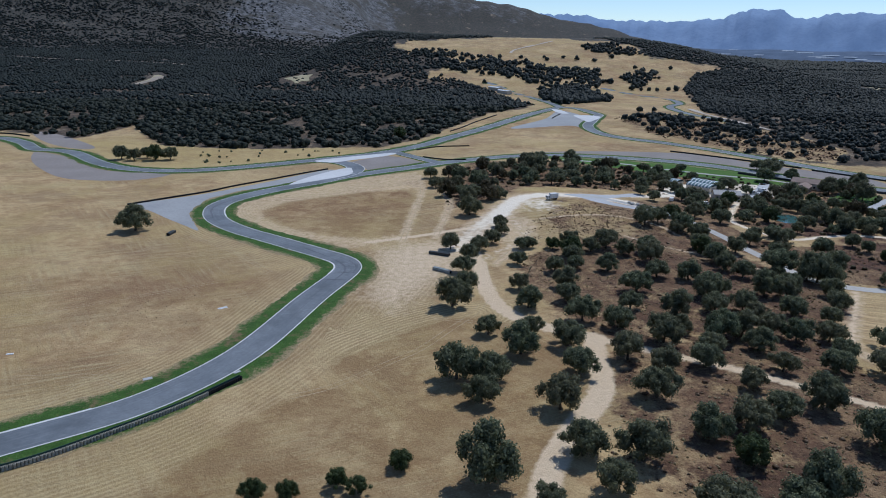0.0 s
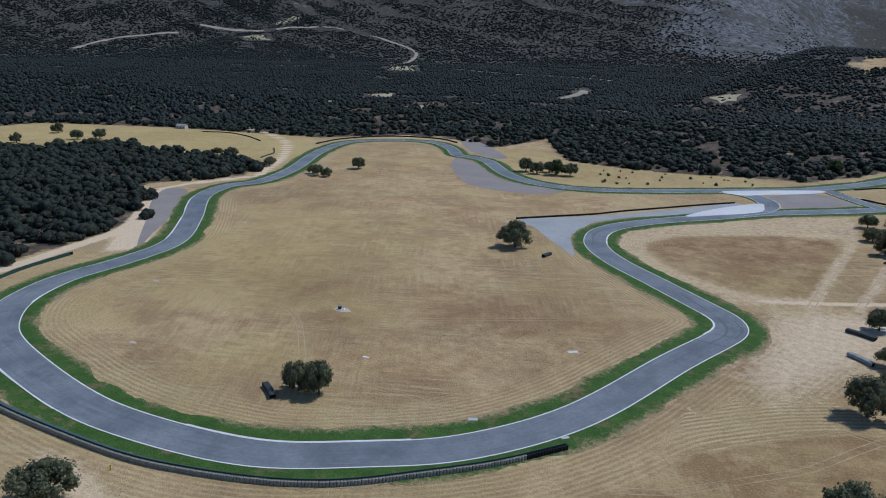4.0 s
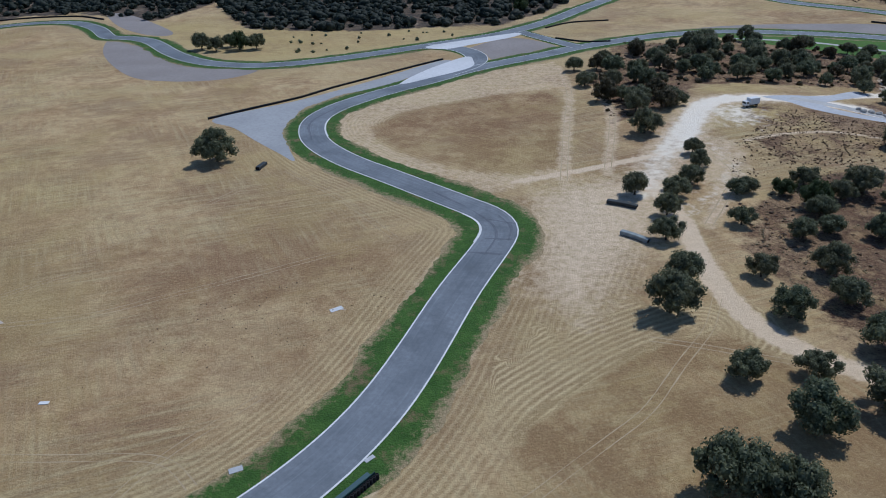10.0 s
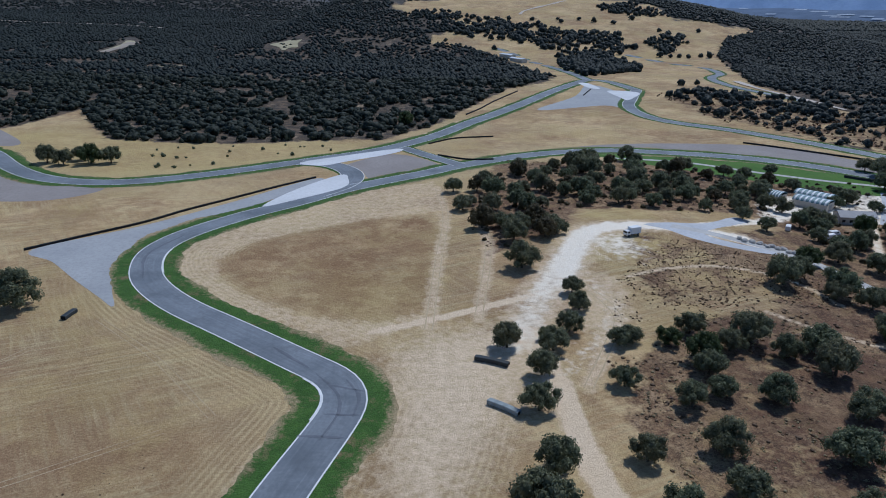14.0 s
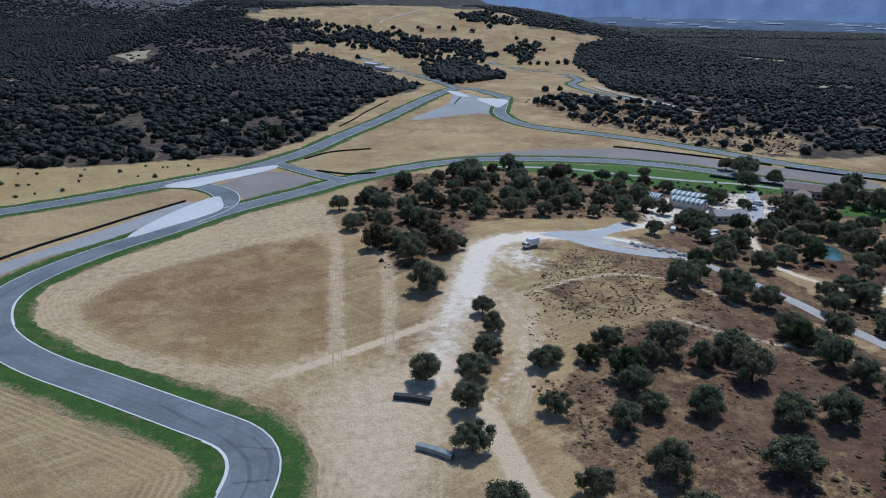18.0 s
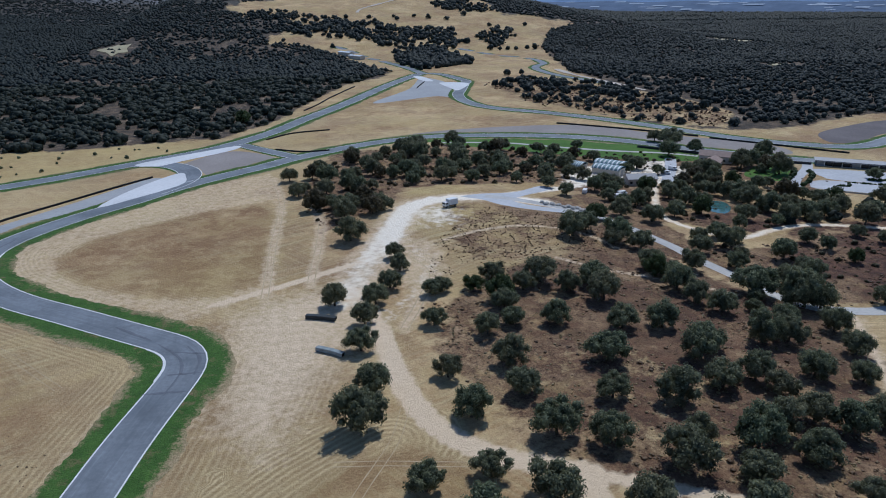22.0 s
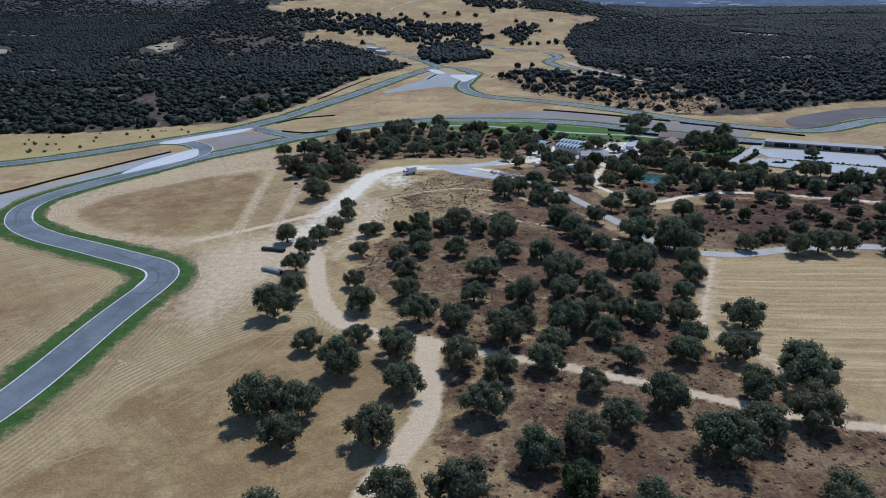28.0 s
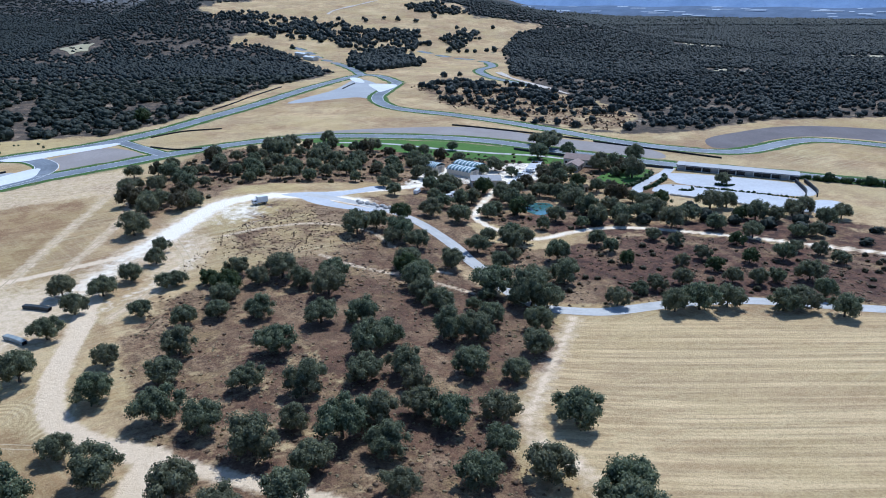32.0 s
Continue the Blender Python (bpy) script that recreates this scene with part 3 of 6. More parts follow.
# ---- the ground, one sheet to the horizon ----
def graded(dense_from, dense_to, step, lo, hi):
    core = list(np.arange(dense_from, dense_to, step))
    up, down, g = [core[-1]], [core[0]], step
    while up[-1] < hi:
        g = min(g * 1.05, 75)
        up.append(up[-1] + g)
    g = step
    while down[-1] > lo:
        g = min(g * 1.05, 75)
        down.append(down[-1] - g)
    return np.array(down[:0:-1] + core + up[1:])


def sheet(name, xs, ys, material):
    gx, gy = np.meshgrid(xs, ys)
    x, y = gx.ravel(), gy.ravel()
    me = bpy.data.meshes.new(name)
    nx, ny = len(xs), len(ys)
    me.vertices.add(nx * ny)
    me.vertices.foreach_set("co", np.stack([x, y, terrain(x, y)], 1).ravel())
    i = (np.arange(ny - 1)[:, None] * nx + np.arange(nx - 1)[None]).ravel()
    quads = np.stack([i, i + 1, i + nx + 1, i + nx], 1).ravel()
    me.loops.add(len(quads))
    me.loops.foreach_set("vertex_index", quads)
    me.polygons.add(len(i))
    me.polygons.foreach_set("loop_start", np.arange(len(i)) * 4)
    me.polygons.foreach_set("use_smooth", np.ones(len(i), bool))
    me.update(calc_edges=True)
    me.materials.append(material)
    return new(name, me), x, y


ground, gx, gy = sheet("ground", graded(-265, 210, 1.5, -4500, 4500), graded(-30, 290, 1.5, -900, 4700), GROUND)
tagged(ground, "dry straw-coloured fields, scrub and bare earth rising to hills", "ground", kind="structure")


def mask(name, values):
    ground.data.attributes.new(name, "FLOAT", "POINT").data.foreach_set("value", np.asarray(values, np.float32))


near = (gx > -540) & (gx < 420) & (gy > -60) & (gy < 520)


def over(fn):
    """fn on the nearer ground, nought elsewhere."""
    out = np.zeros(len(gx))
    out[near] = fn(gx[near], gy[near])
    return out


def band(x, y, points, half, soft=1.0):
    return 1 - ease(half - soft, half + soft, away(x, y, spline(points, 4.0)))


def paths(x, y):
    v = 1.1 * band(x, y, SOUTH_PATH, 2.7)
    for line, half in ((SOUTH_SPUR, 2.9), (EAST_PATH, 1.7), (FORK_PATH, 1.6), (VALLEY_PATH, 1.8), (WOOD_TRACK, 3.2), (YELLOW_TRACK, 3.0)):
        v = np.maximum(v, band(x, y, line, half))
    v = np.maximum(v, 0.46 * band(x, y, FIELD_EDGE, 3.2, 2.0))
    v = np.maximum(v, band(x, y, FIELD_EDGE, 0.6, 0.8))
    v = np.maximum(v, 0.5 * band(x, y, WHITE_PATH, 9.0, 4.0))
    for line in SLOPE_PATHS:
        v = np.maximum(v, 0.75 * band(x, y, line, 1.0, 0.9))
    for line in (TWIN_TRACK, FIELD_TRACK, KNOLL_PATH):
        v = np.maximum(v, 0.50 * band(x, y, line, 2.6, 1.5))
    d = depth_in(x, y, [(-8, 138), (-8, 160), (2, 170), (24, 178), (30, 160), (24, 142), (12, 118), (2, 96), (-8, 110)])
    v = np.maximum(v, 0.66 * ease(-15, 12, d))
    d = depth_in(x, y, [(40, 160), (36, 190), (48, 215), (60, 205), (58, 180), (50, 160)])
    v = np.maximum(v, 0.5 * ease(-5, 7, d))
    d = depth_in(x, y, [(-262, 108), (-236, 84), (-226, 96), (-262, 132), (-300, 165), (-318, 180)])
    v = np.maximum(v, 0.9 * ease(-3, 4, d))
    d = depth_in(x, y, [(-117, -6), (-108, -5), (-99, -6), (-88, -9), (-95, -16), (-112, -12)])
    v = np.maximum(v, 0.62 * ease(-5, 3, d))
    halo = depth_in(x, y, [(-86, 205), (-84, 240), (-62, 272), (-30, 310), (4, 330), (6, 280), (6, 220), (2, 176), (-20, 160), (-45, 176), (-70, 194)])
    v = np.maximum(v, 0.44 * ease(-2, 3, halo) * (1 - ease(-4, 2, depth_in(x, y, TRIANGLE))))
    ring = away(x, y, loop_line)
    return np.maximum(v, 0.5 * (1 - ease(8, 13, ring)) * ease(140, 190, x + 220))


def chalk(x, y):
    v = band(x, y, WHITE_PATH, 5.0, 3.2) * (0.58 + 0.42 * ease(180, 222, y))
    v = np.maximum(v, 0.72 * np.exp(-((x - 64) / 11) ** 2 - ((y - 232) / 16) ** 2))
    v = np.maximum(v, 0.38 * band(x, y, LOOP_PATH, 4.0, 3.0))
    v = np.maximum(v, ease(-3, 4, depth_in(x, y, [(50, 232), (54, 252), (66, 260), (88, 256), (80, 250), (62, 246)])))
    v = np.maximum(v, 0.85 * band(x, y, YARD_ROAD, 3.4, 2.0))
    v = np.maximum(v, 0.9 * band(x, y, GREY_ROAD[:3], 3.6, 2.0))
    v = np.maximum(v, 0.75 * ease(-4, 4, depth_in(x, y, [(132, 280), (150, 322), (180, 326), (212, 330), (214, 296), (186, 280), (160, 290)])))
    return np.maximum(v, 0.7 * band(x, y, VALLEY_PATH, 1.5))


def on_swath(x, y, swath):
    """The fan of paler passes along the edge of the rough grass."""
    return (swath < 14 + 3 * np.sin(0.7 * x)) & (depth_in(x, y, ROUGH_GRASS) < 1) & (y > 60) & (y < 106) & (x > -16)


def furrows(x, y):
    d = np.minimum(away(x, y, loop_line[::2]), away(x, y, esses_line[::2]))
    rows = 0.17 * x + 0.985 * y
    swath = away(x, y, spline(SWATH_EDGE, 4.0))
    d = np.where(on_swath(x, y, swath), swath, d)
    return np.where(depth_in(x, y, BIG_FIELD) > -6, 0.5 * rows, d)


def mown(x, y):
    d = np.minimum(away(x, y, loop_line[::2]), away(x, y, esses_line[::2]))
    infield = inside(x, y, LOOP[:34]) | (y > 330)
    v = np.where(infield, (1 - ease(15, 21, d)) + 0.25 * (1 - ease(18, 40, d)), 0.95 * (1 - ease(30, 40, d))) * (1 - ease(-2, 2, depth_in(x, y, ROUGH_GRASS)))
    v = v * (1 - 0.85 * ease(-3, 3, depth_in(x, y, TRIANGLE)))
    v = np.where(on_swath(x, y, away(x, y, spline(SWATH_EDGE, 4.0))), 1.8, v)
    v = v * (1 - ease(0.2, 0.5, np.clip(-depth_in(x, y, OPEN_LAND) / 10, 0, 1)))
    return np.maximum(v * 0.9, 0.3 * ease(-3, 3, depth_in(x, y, BIG_FIELD)))


def rusty(x, y):
    """Reddish bare earth along the outside of the bend."""
    d = away(x, y, loop_line[::2])
    return np.exp(-((d - 12.5) / 4.0) ** 2) * ease(-52, -30, x) * (1 - ease(4, 16, x)) * ease(45, 70, y) * (1 - ease(150, 172, y)) * ~inside(x, y, LOOP[:34])


mask("path", over(paths))
mask("chalk", over(chalk))
mask("furrow", over(furrows))
mask("mown", over(mown))
mask("stubble", over(lambda x, y: ease(-3, 3, depth_in(x, y, BIG_FIELD))))
scrub_v = over(lambda x, y: np.maximum.reduce([ease(-5, 5, depth_in(x, y, r)) for r in (KNOLL, SCRUB_EAST, GROVE)]))
scrub_v = np.maximum(scrub_v, over(lambda x, y: 0.8 * ease(-5, 5, depth_in(x, y, [(190, 200), (205, 214), (232, 226), (262, 226), (292, 208), (340, 170), (400, 110), (330, 140), (224, 198)]))))
scrub_v = np.maximum(scrub_v, 0.62 * ease(-8, 8, depth_in(gx, gy, VALLEY)))
HILLTOP = [(78, 247), (91, 233), (104, 222), (106, 205), (88, 186), (64, 186), (58, 200), (64, 225), (68, 243)]
scrub_v = scrub_v * (1 - 0.2 * (1 - ease(62, 100, gx - 0.12 * gy)) * (gy < 215))
scrub_v = np.maximum(scrub_v, over(lambda x, y: 0.55 * ease(-6, 6, depth_in(x, y, HILLTOP))))
scrub_v = np.maximum(scrub_v, over(lambda x, y: 0.95 * ease(-4, 4, depth_in(x, y, [(88, 240), (104, 235), (108, 250), (126, 262), (150, 266), (178, 262), (200, 214), (152, 225), (150, 150), (130, 185), (108, 205), (92, 222)]))))
scrub_v = scrub_v * (1 - 0.16 * (1 - ease(95, 135, gy)) * (gx < 145))
scrub_v = scrub_v * (1 - over(lambda x, y: 0.75 * ease(-4, 4, depth_in(x, y, [(206, 300), (225, 308), (232, 252), (250, 240), (283, 214), (216, 208), (196, 246)]))))
MOUND = [(56, 266), (64, 277), (76, 281), (87, 276), (90, 264), (80, 259), (66, 260)]
scrub_v = scrub_v * (1 - over(lambda x, y: 0.8 * ease(-3, 4, depth_in(x, y, MOUND))))
mask("scrub", scrub_v)
mask("maroon", np.maximum(0.75 * np.exp(-((gx - 108) / 44) ** 4 - ((gy - 118) / 66) ** 4), np.maximum(1.15 * ease(160, 185, gx) * (gy < 230), 0.75 * np.exp(-((gx - 80) / 34) ** 2 - ((gy - 10) / 40) ** 2))))
mask("red", over(lambda x, y: np.maximum.reduce([1.0 * ease(-4, 4, depth_in(x, y, TRIANGLE)), 0.95 * ease(-2, 2, depth_in(x, y, ROUGH_GRASS)),
     0.85 * np.exp(-((x + 62) / 44) ** 2 - ((y - 106) / 34) ** 2), 0.8 * np.exp(-((x + 142) / 20) ** 2 - ((y - 98) / 16) ** 2), 0.9 * np.exp(-((x + 116) / 14) ** 2 - ((y - 80) / 10) ** 2), 0.85 * rusty(x, y), 0.6 * np.exp(-((x - 2) / 14) ** 2 - ((y - 92) / 26) ** 2)])))
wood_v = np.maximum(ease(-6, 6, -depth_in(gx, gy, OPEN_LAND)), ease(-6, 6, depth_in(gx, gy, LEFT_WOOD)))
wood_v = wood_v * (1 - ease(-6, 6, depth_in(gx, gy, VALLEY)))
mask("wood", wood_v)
gold_v = np.maximum(0.22 * ease(-2, 2, depth_in(gx, gy, ROUGH_GRASS)), 0.3 * ease(-4, 6, depth_in(gx, gy, TRIANGLE)) * ease(190, 150, gy - 1.0 * gx - 60))
mask("gold", np.maximum(gold_v, np.maximum(np.maximum(0.85 * np.exp(-((gx - 70) / 15) ** 2 - ((gy - 232) / 15) ** 2), over(lambda x, y: 0.7 * ease(-3, 4, depth_in(x, y, MOUND)))), np.maximum(np.maximum(0.6 * np.exp(-((gx + 118) / 16) ** 2 - ((gy - 48) / 18) ** 2), 0.75 * np.exp(-((gx + 185) / 44) ** 2 - ((gy - 125) / 60) ** 2)), np.maximum(ease(-8, 8, depth_in(gx, gy, [(-720, 236), (-700, 330), (-560, 384), (-419, 410), (-330, 300), (-380, 284), (-530, 260), (-610, 200)])), 0.7 * ease(-5, 5, depth_in(gx, gy, [(-262, 446), (-120, 410), (-30, 425), (-60, 362), (-150, 325), (-230, 385)])))))))
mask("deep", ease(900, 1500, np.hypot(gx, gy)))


def rock_at(x, y):
    """How bare of trees the mountain is, from 0 to about 1."""
    turn, far, z = np.degrees(np.arctan2(-x, y)), np.hypot(x, y), terrain(x, y)
    face = np.exp(-((turn - 9.5) / 6.5) ** 2) * ease(36, 95, z) * ease(2050, 2400, far)
    return np.maximum(face, 0.6 * ease(4, 10, turn) * (1 - ease(18, 25, turn)) * ease(170, 330, z) + 0.38 * ease(3500, 4100, far) * ease(-16, -4, turn))


mask("rock", 1.45 * rock_at(gx, gy))


# ---- strips and patches that lie on the ground ----
def mesh_object(name, verts, faces, material, uv=None):
    me = bpy.data.meshes.new(name)
    me.from_pydata([tuple(v) for v in verts], [], faces)
    me.materials.append(material)
    if uv is not None:
        layer = me.uv_layers.new(name="UVMap")
        index = np.zeros(len(me.loops), int)
        me.loops.foreach_get("vertex_index", index)
        layer.data.foreach_set("uv", np.asarray(uv, float)[index].ravel())
    return new(name, me)


def strip(name, line, left, right, lift, material, cuts=4):
    """A strip along a line between two distances to its left, each a number or one for each station."""
    side, along = sides(line)
    left, right = np.broadcast_to(left, len(line)), np.broadcast_to(right, len(line))
    verts, uv, faces = [], [], []
    for i in range(len(line)):
        for k in range(cuts + 1):
            d = right[i] + (left[i] - right[i]) * k / cuts
            x, y = line[i] + side[i] * d
            verts.append((x, y, height(x, y) + lift))
            uv.append((along[i], d))
    n = cuts + 1
    for i in range(len(line) - 1):
        for k in range(cuts):
            faces.append((i * n + k, (i + 1) * n + k, (i + 1) * n + k + 1, i * n + k + 1))
    return mesh_object(name, verts, [f[::-1] for f in faces], material, uv)


def patch(name, outline, lift, material, step=6.0, rounded=1):
    """A patch of ground with the given outline."""
    from mathutils.geometry import delaunay_2d_cdt
    ring = spline(outline, 2.5, True, rounded)
    lo, hi = ring.min(0), ring.max(0)
    px, py = np.meshgrid(np.arange(lo[0], hi[0], step), np.arange(lo[1], hi[1], step))
    px, py = px.ravel(), py.ravel()
    keep = depth_in(px, py, ring) > 1.5
    pts = [Vector(p) for p in ring] + [Vector(p) for p in zip(px[keep], py[keep])]
    n = len(ring)
    v, _, f, *_ = delaunay_2d_cdt(pts, [(i, (i + 1) % n) for i in range(n)], [], 1, 1e-4)
    faces = [tuple(t) if (v[t[1]] - v[t[0]]).cross(v[t[2]] - v[t[0]]) > 0 else tuple(t)[::-1] for t in f]
    return mesh_object(name, [(p.x, p.y, height(p.x, p.y) + lift) for p in v], faces, material, [(p.x, p.y) for p in v])


def wave(n, seed, size, smooth=2):
    r = np.random.RandomState(seed).uniform(-1, 1, n + 40)
    for _ in range(smooth):
        r = np.convolve(r, [0.25, 0.5, 0.25], "same")
    return size * r[20:20 + n] / (abs(r).max() + 1e-9)


def road(name, line, half, label, turf=(4.0, 4.0), seed=1, paint=True, surface=None, lift=0.09):
    """A race track, with its white edge lines and its ragged green verges to the left and right."""
    ob = tagged(strip(name, line, half, -half, lift, surface or ASPHALT, 6), label, "race track", kind="structure")
    if paint:
        for a, b in ((half - 0.02, half - 0.36), (-half + 0.36, -half + 0.02)):
            e = strip("edge_line", line, a, b, lift + 0.02, WHITE_LINE, 1)
            e.parent = ob
    far = np.r_[0, np.cumsum(np.linalg.norm(np.diff(line, axis=0), axis=1))]
    at = np.arange(0, far[-1], 1.1)
    fine = np.stack([np.interp(at, far, line[:, k]) for k in (0, 1)], 1)
    n = len(fine)
    half = np.interp(at, far, np.broadcast_to(half, len(line)))
    for side, width in ((1, turf[0]), (-1, turf[1])):
        if width:
            outer = half + np.clip(width * (1 + wave(n, seed + side, 0.38, 60) + wave(n, seed + 2 * side, 0.22, 6)) + wave(n, seed + 5, 0.35, 0), 0.4, 9)
            a, b = (outer, half - 0.3) if side > 0 else (-half + 0.3, -outer)
            tagged(strip("verge", fine, a, b, 0.055, TURF, 3), "watered green grass verge beside the track", "grass verge", kind="structure")
            EDGES.append(fine + sides(fine)[0] * (side * outer)[:, None])
    return ob


EDGES = []
HALF = 4.85
circuit_line = spline(ESSES[::-1] + LOOP[1:])
CIRCUIT_HALF = HALF + 0.8 * np.exp(-((circuit_line[:, 0] + 185) / 45) ** 2 - ((circuit_line[:, 1] - 30) / 40) ** 2)
road("race_track_circuit", circuit_line, CIRCUIT_HALF, "grey asphalt race track with white edge lines winding round the infield", (5.2, 5.4), 11)
road("race_track_upper", upper_line, HALF, "grey asphalt race track rising to the far corner", (3.4, 4.6), 31, lift=0.098)
road("race_track_back", back_line, HALF, "grey asphalt race track behind the pit straight", (3.6, 3.4), 41, lift=0.102)
road("race_track_link", spline(CURVE), 5.5, "short grey asphalt link between two tracks", (0, 1.5), 51, lift=0.106)
road("race_track_connection", spline(CONNECT), 4.0, "short grey asphalt crossing beside the gravel island", (1.5, 1.5), 61, lift=0.11)
road("race_track_far", spline(FAR_A, 6), 4.5, "distant grey asphalt track between trees", (3.0, 3.0), 71, False)
road("race_track_far_bend", spline(FAR_B, 6), 4.5, "distant grey asphalt track bend", (3.0, 3.0), 81, False)
tagged(patch("road_fork", [(79, 256), (89, 259.5), (104, 262), (121, 277), (125, 272), (105, 255), (98, 247), (104, 240), (118, 234), (116, 230), (101, 234), (91, 241), (86, 250)], 0.04, PARK, 5.0, 1), "sun-bleached asphalt where two roads fork", "road", kind="structure")
tagged(strip("service_road", spline(GREY_ROAD), 2.6, -2.6, 0.05, ASPHALT_PALE, 3), "pale grey service road winding through oaks", "road", kind="structure")


def kerb(a, b, side, wide=0.28):
    """A low white kerb along the circuit's left (1) or right (-1) edge, between the stations nearest to two places."""
    i, k = (int(np.argmin(np.linalg.norm(circuit_line - p, axis=1))) for p in (a, b))
    part_line = circuit_line[min(i, k):max(i, k) + 1]
    lo, hi = (HALF - 0.1, HALF + wide) if side > 0 else (-HALF - wide, -HALF + 0.1)
    tagged(strip("kerb", part_line, hi, lo, 0.13, WHITE_LINE, 2), "low white painted kerb", "kerb", kind="structure")


# ---- tracks and clearings in the far woods ----
WOOD_ROADS = [
    [(-2021, 1165), (-2060, 1291), (-2043, 1408), (-2002, 1517)],
    [(-2014, 1616), (-1892, 1714), (-1803, 1856), (-1666, 1987), (-1466, 1975), (-1405, 1961), (-1331, 1904), (-1260, 1753), (-1189, 1565)],
    [(-1450, 1236), (-1345, 1321), (-1287, 1471), (-1209, 1592)],
    [(-425, 966), (-431, 1045), (-447, 1130)],
    [(-990, 1563), (-853, 1499), (-732, 1472), (-636, 1481), (-509, 1430)],
    [(149, 1269), (157, 1298), (188, 1339), (213, 1371), (252, 1429)],
    [(305, 732), (301, 662), (308, 612), (319, 556)]]
WOOD_CLEARINGS = [
    [(-229, 1054), (-201, 1096), (-181, 1085), (-178, 1007), (-195, 968)],
    [(-1164, 1493), (-1174, 1680), (-986, 1406), (-1018, 1353)],
    [(-1868, 1661), (-1834, 1755), (-1778, 1711), (-1830, 1653)],
    [(-1886, 1810), (-1888, 1950), (-1850, 1937), (-1847, 1822)],
    [(-525, 720), (-539, 790), (-479, 719), (-489, 680)],
    [(-697, 833), (-683, 888), (-636, 823), (-651, 788)],
    [(-432, 973), (-450, 1086), (-490, 1230), (-445, 1149), (-413, 957)],
    [(-302, 796), (-272, 787), (-265, 814), (-293, 828)],
    [(-694, 687), (-636, 680), (-626, 701), (-683, 711)],
    [(-816, 551), (-748, 563), (-742, 592), (-809, 585)],
    [(691, 1050), (774, 1031), (785, 1068), (716, 1098)],
    [(545, 709), (582, 686), (593, 727), (560, 739)],
    [(865, 872), (938, 849), (948, 897), (879, 911)],
    [(2379, 2618), (2690, 2960), (2613, 3100), (2300, 2700)],
    [(1500, 2300), (1640, 2280), (1660, 2420), (1520, 2450)],
    [(1900, 2500), (2060, 2450), (2100, 2620), (1930, 2660)]]
for k, line in enumerate(WOOD_ROADS):
    n = spline(line, 12)
    half = 6.5 + wave(len(n), len(line), 3.0, 1)
    tagged(strip("wood_road", n, half * (0.45 if k > 4 else 1), -half * (0.45 if k > 4 else 1), 0.5 if k > 4 else 1.2, PALE_SOIL if k > 4 else WOOD_SOIL, 3), "pale dirt road through woods and dry grass", "dirt road", kind="structure")
for k, ring in enumerate(WOOD_CLEARINGS):
    mid_x, mid_y = np.mean(ring, 0)
    turns = random.Random(k)
    ring = [(mid_x + (x - mid_x) * s, mid_y + (y - mid_y) * s) for a, b in zip(ring, ring[1:] + ring[:1])
            for x, y, s in ((*a, turns.uniform(0.5, 1.0)), ((a[0] + b[0]) / 2, (a[1] + b[1]) / 2, turns.uniform(0.45, 0.9)))]
    tagged(patch("clearing", ring, 0.7, GLADE, 25.0), "pale bare clearing in dark woods", "clearing", kind="structure")

for name, ring, mat, label in (
        ("gravel_trap", GRAVEL_TRAP, GRAVEL, "smooth grey gravel run-off beside the bend"),
        ("gravel_island", ISLAND, GRAVEL_BROWN, "dark brown gravel island between the tracks"),
        ("chicane_gravel", CHICANE_GRAVEL, GRAVEL_BROWN, "brownish grey gravel run-off inside the chicane"),
        ("wood_gravel", LEFT_GRAVEL, GRAVEL_BROWN, "brownish gravel run-off beside the wood"),
        ("outer_gravel", TOP_GRAVEL, GRAVEL_BROWN, "dark gravel outside the chicane"),
        ("far_gravel", FAR_GRAVEL, GRAVEL, "grey gravel run-off at the far corner"),
        ("straight_gravel", STRAIGHT_GRAVEL, GRAVEL_BROWN, "wide dark gravel strip beside the straight"),
        ("bend_gravel", RIGHT_GRAVEL, GRAVEL_DARK, "dark gravel run-off outside the bend")):
    tagged(patch(name, ring, 0.035, mat), label, "gravel", kind="structure")
tagged(patch("run_off_low", WEDGE_LOW, 0.13, CONCRETE), "white painted asphalt run-off wedge", "run-off", kind="structure")
tagged(patch("run_off_high", WEDGE_HIGH, 0.126, CONCRETE), "white painted asphalt strip between tracks", "run-off", kind="structure")
for ring in ([(141, 700), (150, 696), (152, 655), (143, 660)], [(155, 641), (180, 631), (161, 590), (157, 598)]):
    tagged(patch("run_off_far", ring, 0.125, CONCRETE), "white painted run-off at the far corner", "run-off", kind="structure")
tagged(strip("lawn_path", spline([(100, 384), (125, 383), (143, 380), (167, 368), (195, 353), (219, 343), (234, 332)]), 1.6, -1.6, 0.066, ASPHALT_PALE, 2), "pale path through the lawn", "path", kind="structure")
tagged(patch("lawn", GREEN_LAWN, 0.045, LAWN), "bright green watered lawn along the straight", "lawn", kind="structure")
for a, b, side in (((-25, 150), (-17, 130), -1), ((-57, 33), (-100, 11), -1), ((-130, 9), (-190, 22), 1), ((-205, 34), (-218, 60), -1), ((-232, 113), (-256, 141), 1), ((-268, 152), (-290, 174), 1),
                   ((-84, 209), (-89, 230), 1), ((-262, 394), (-245, 390), -1)):
    kerb(Vector(a), Vector(b), side)

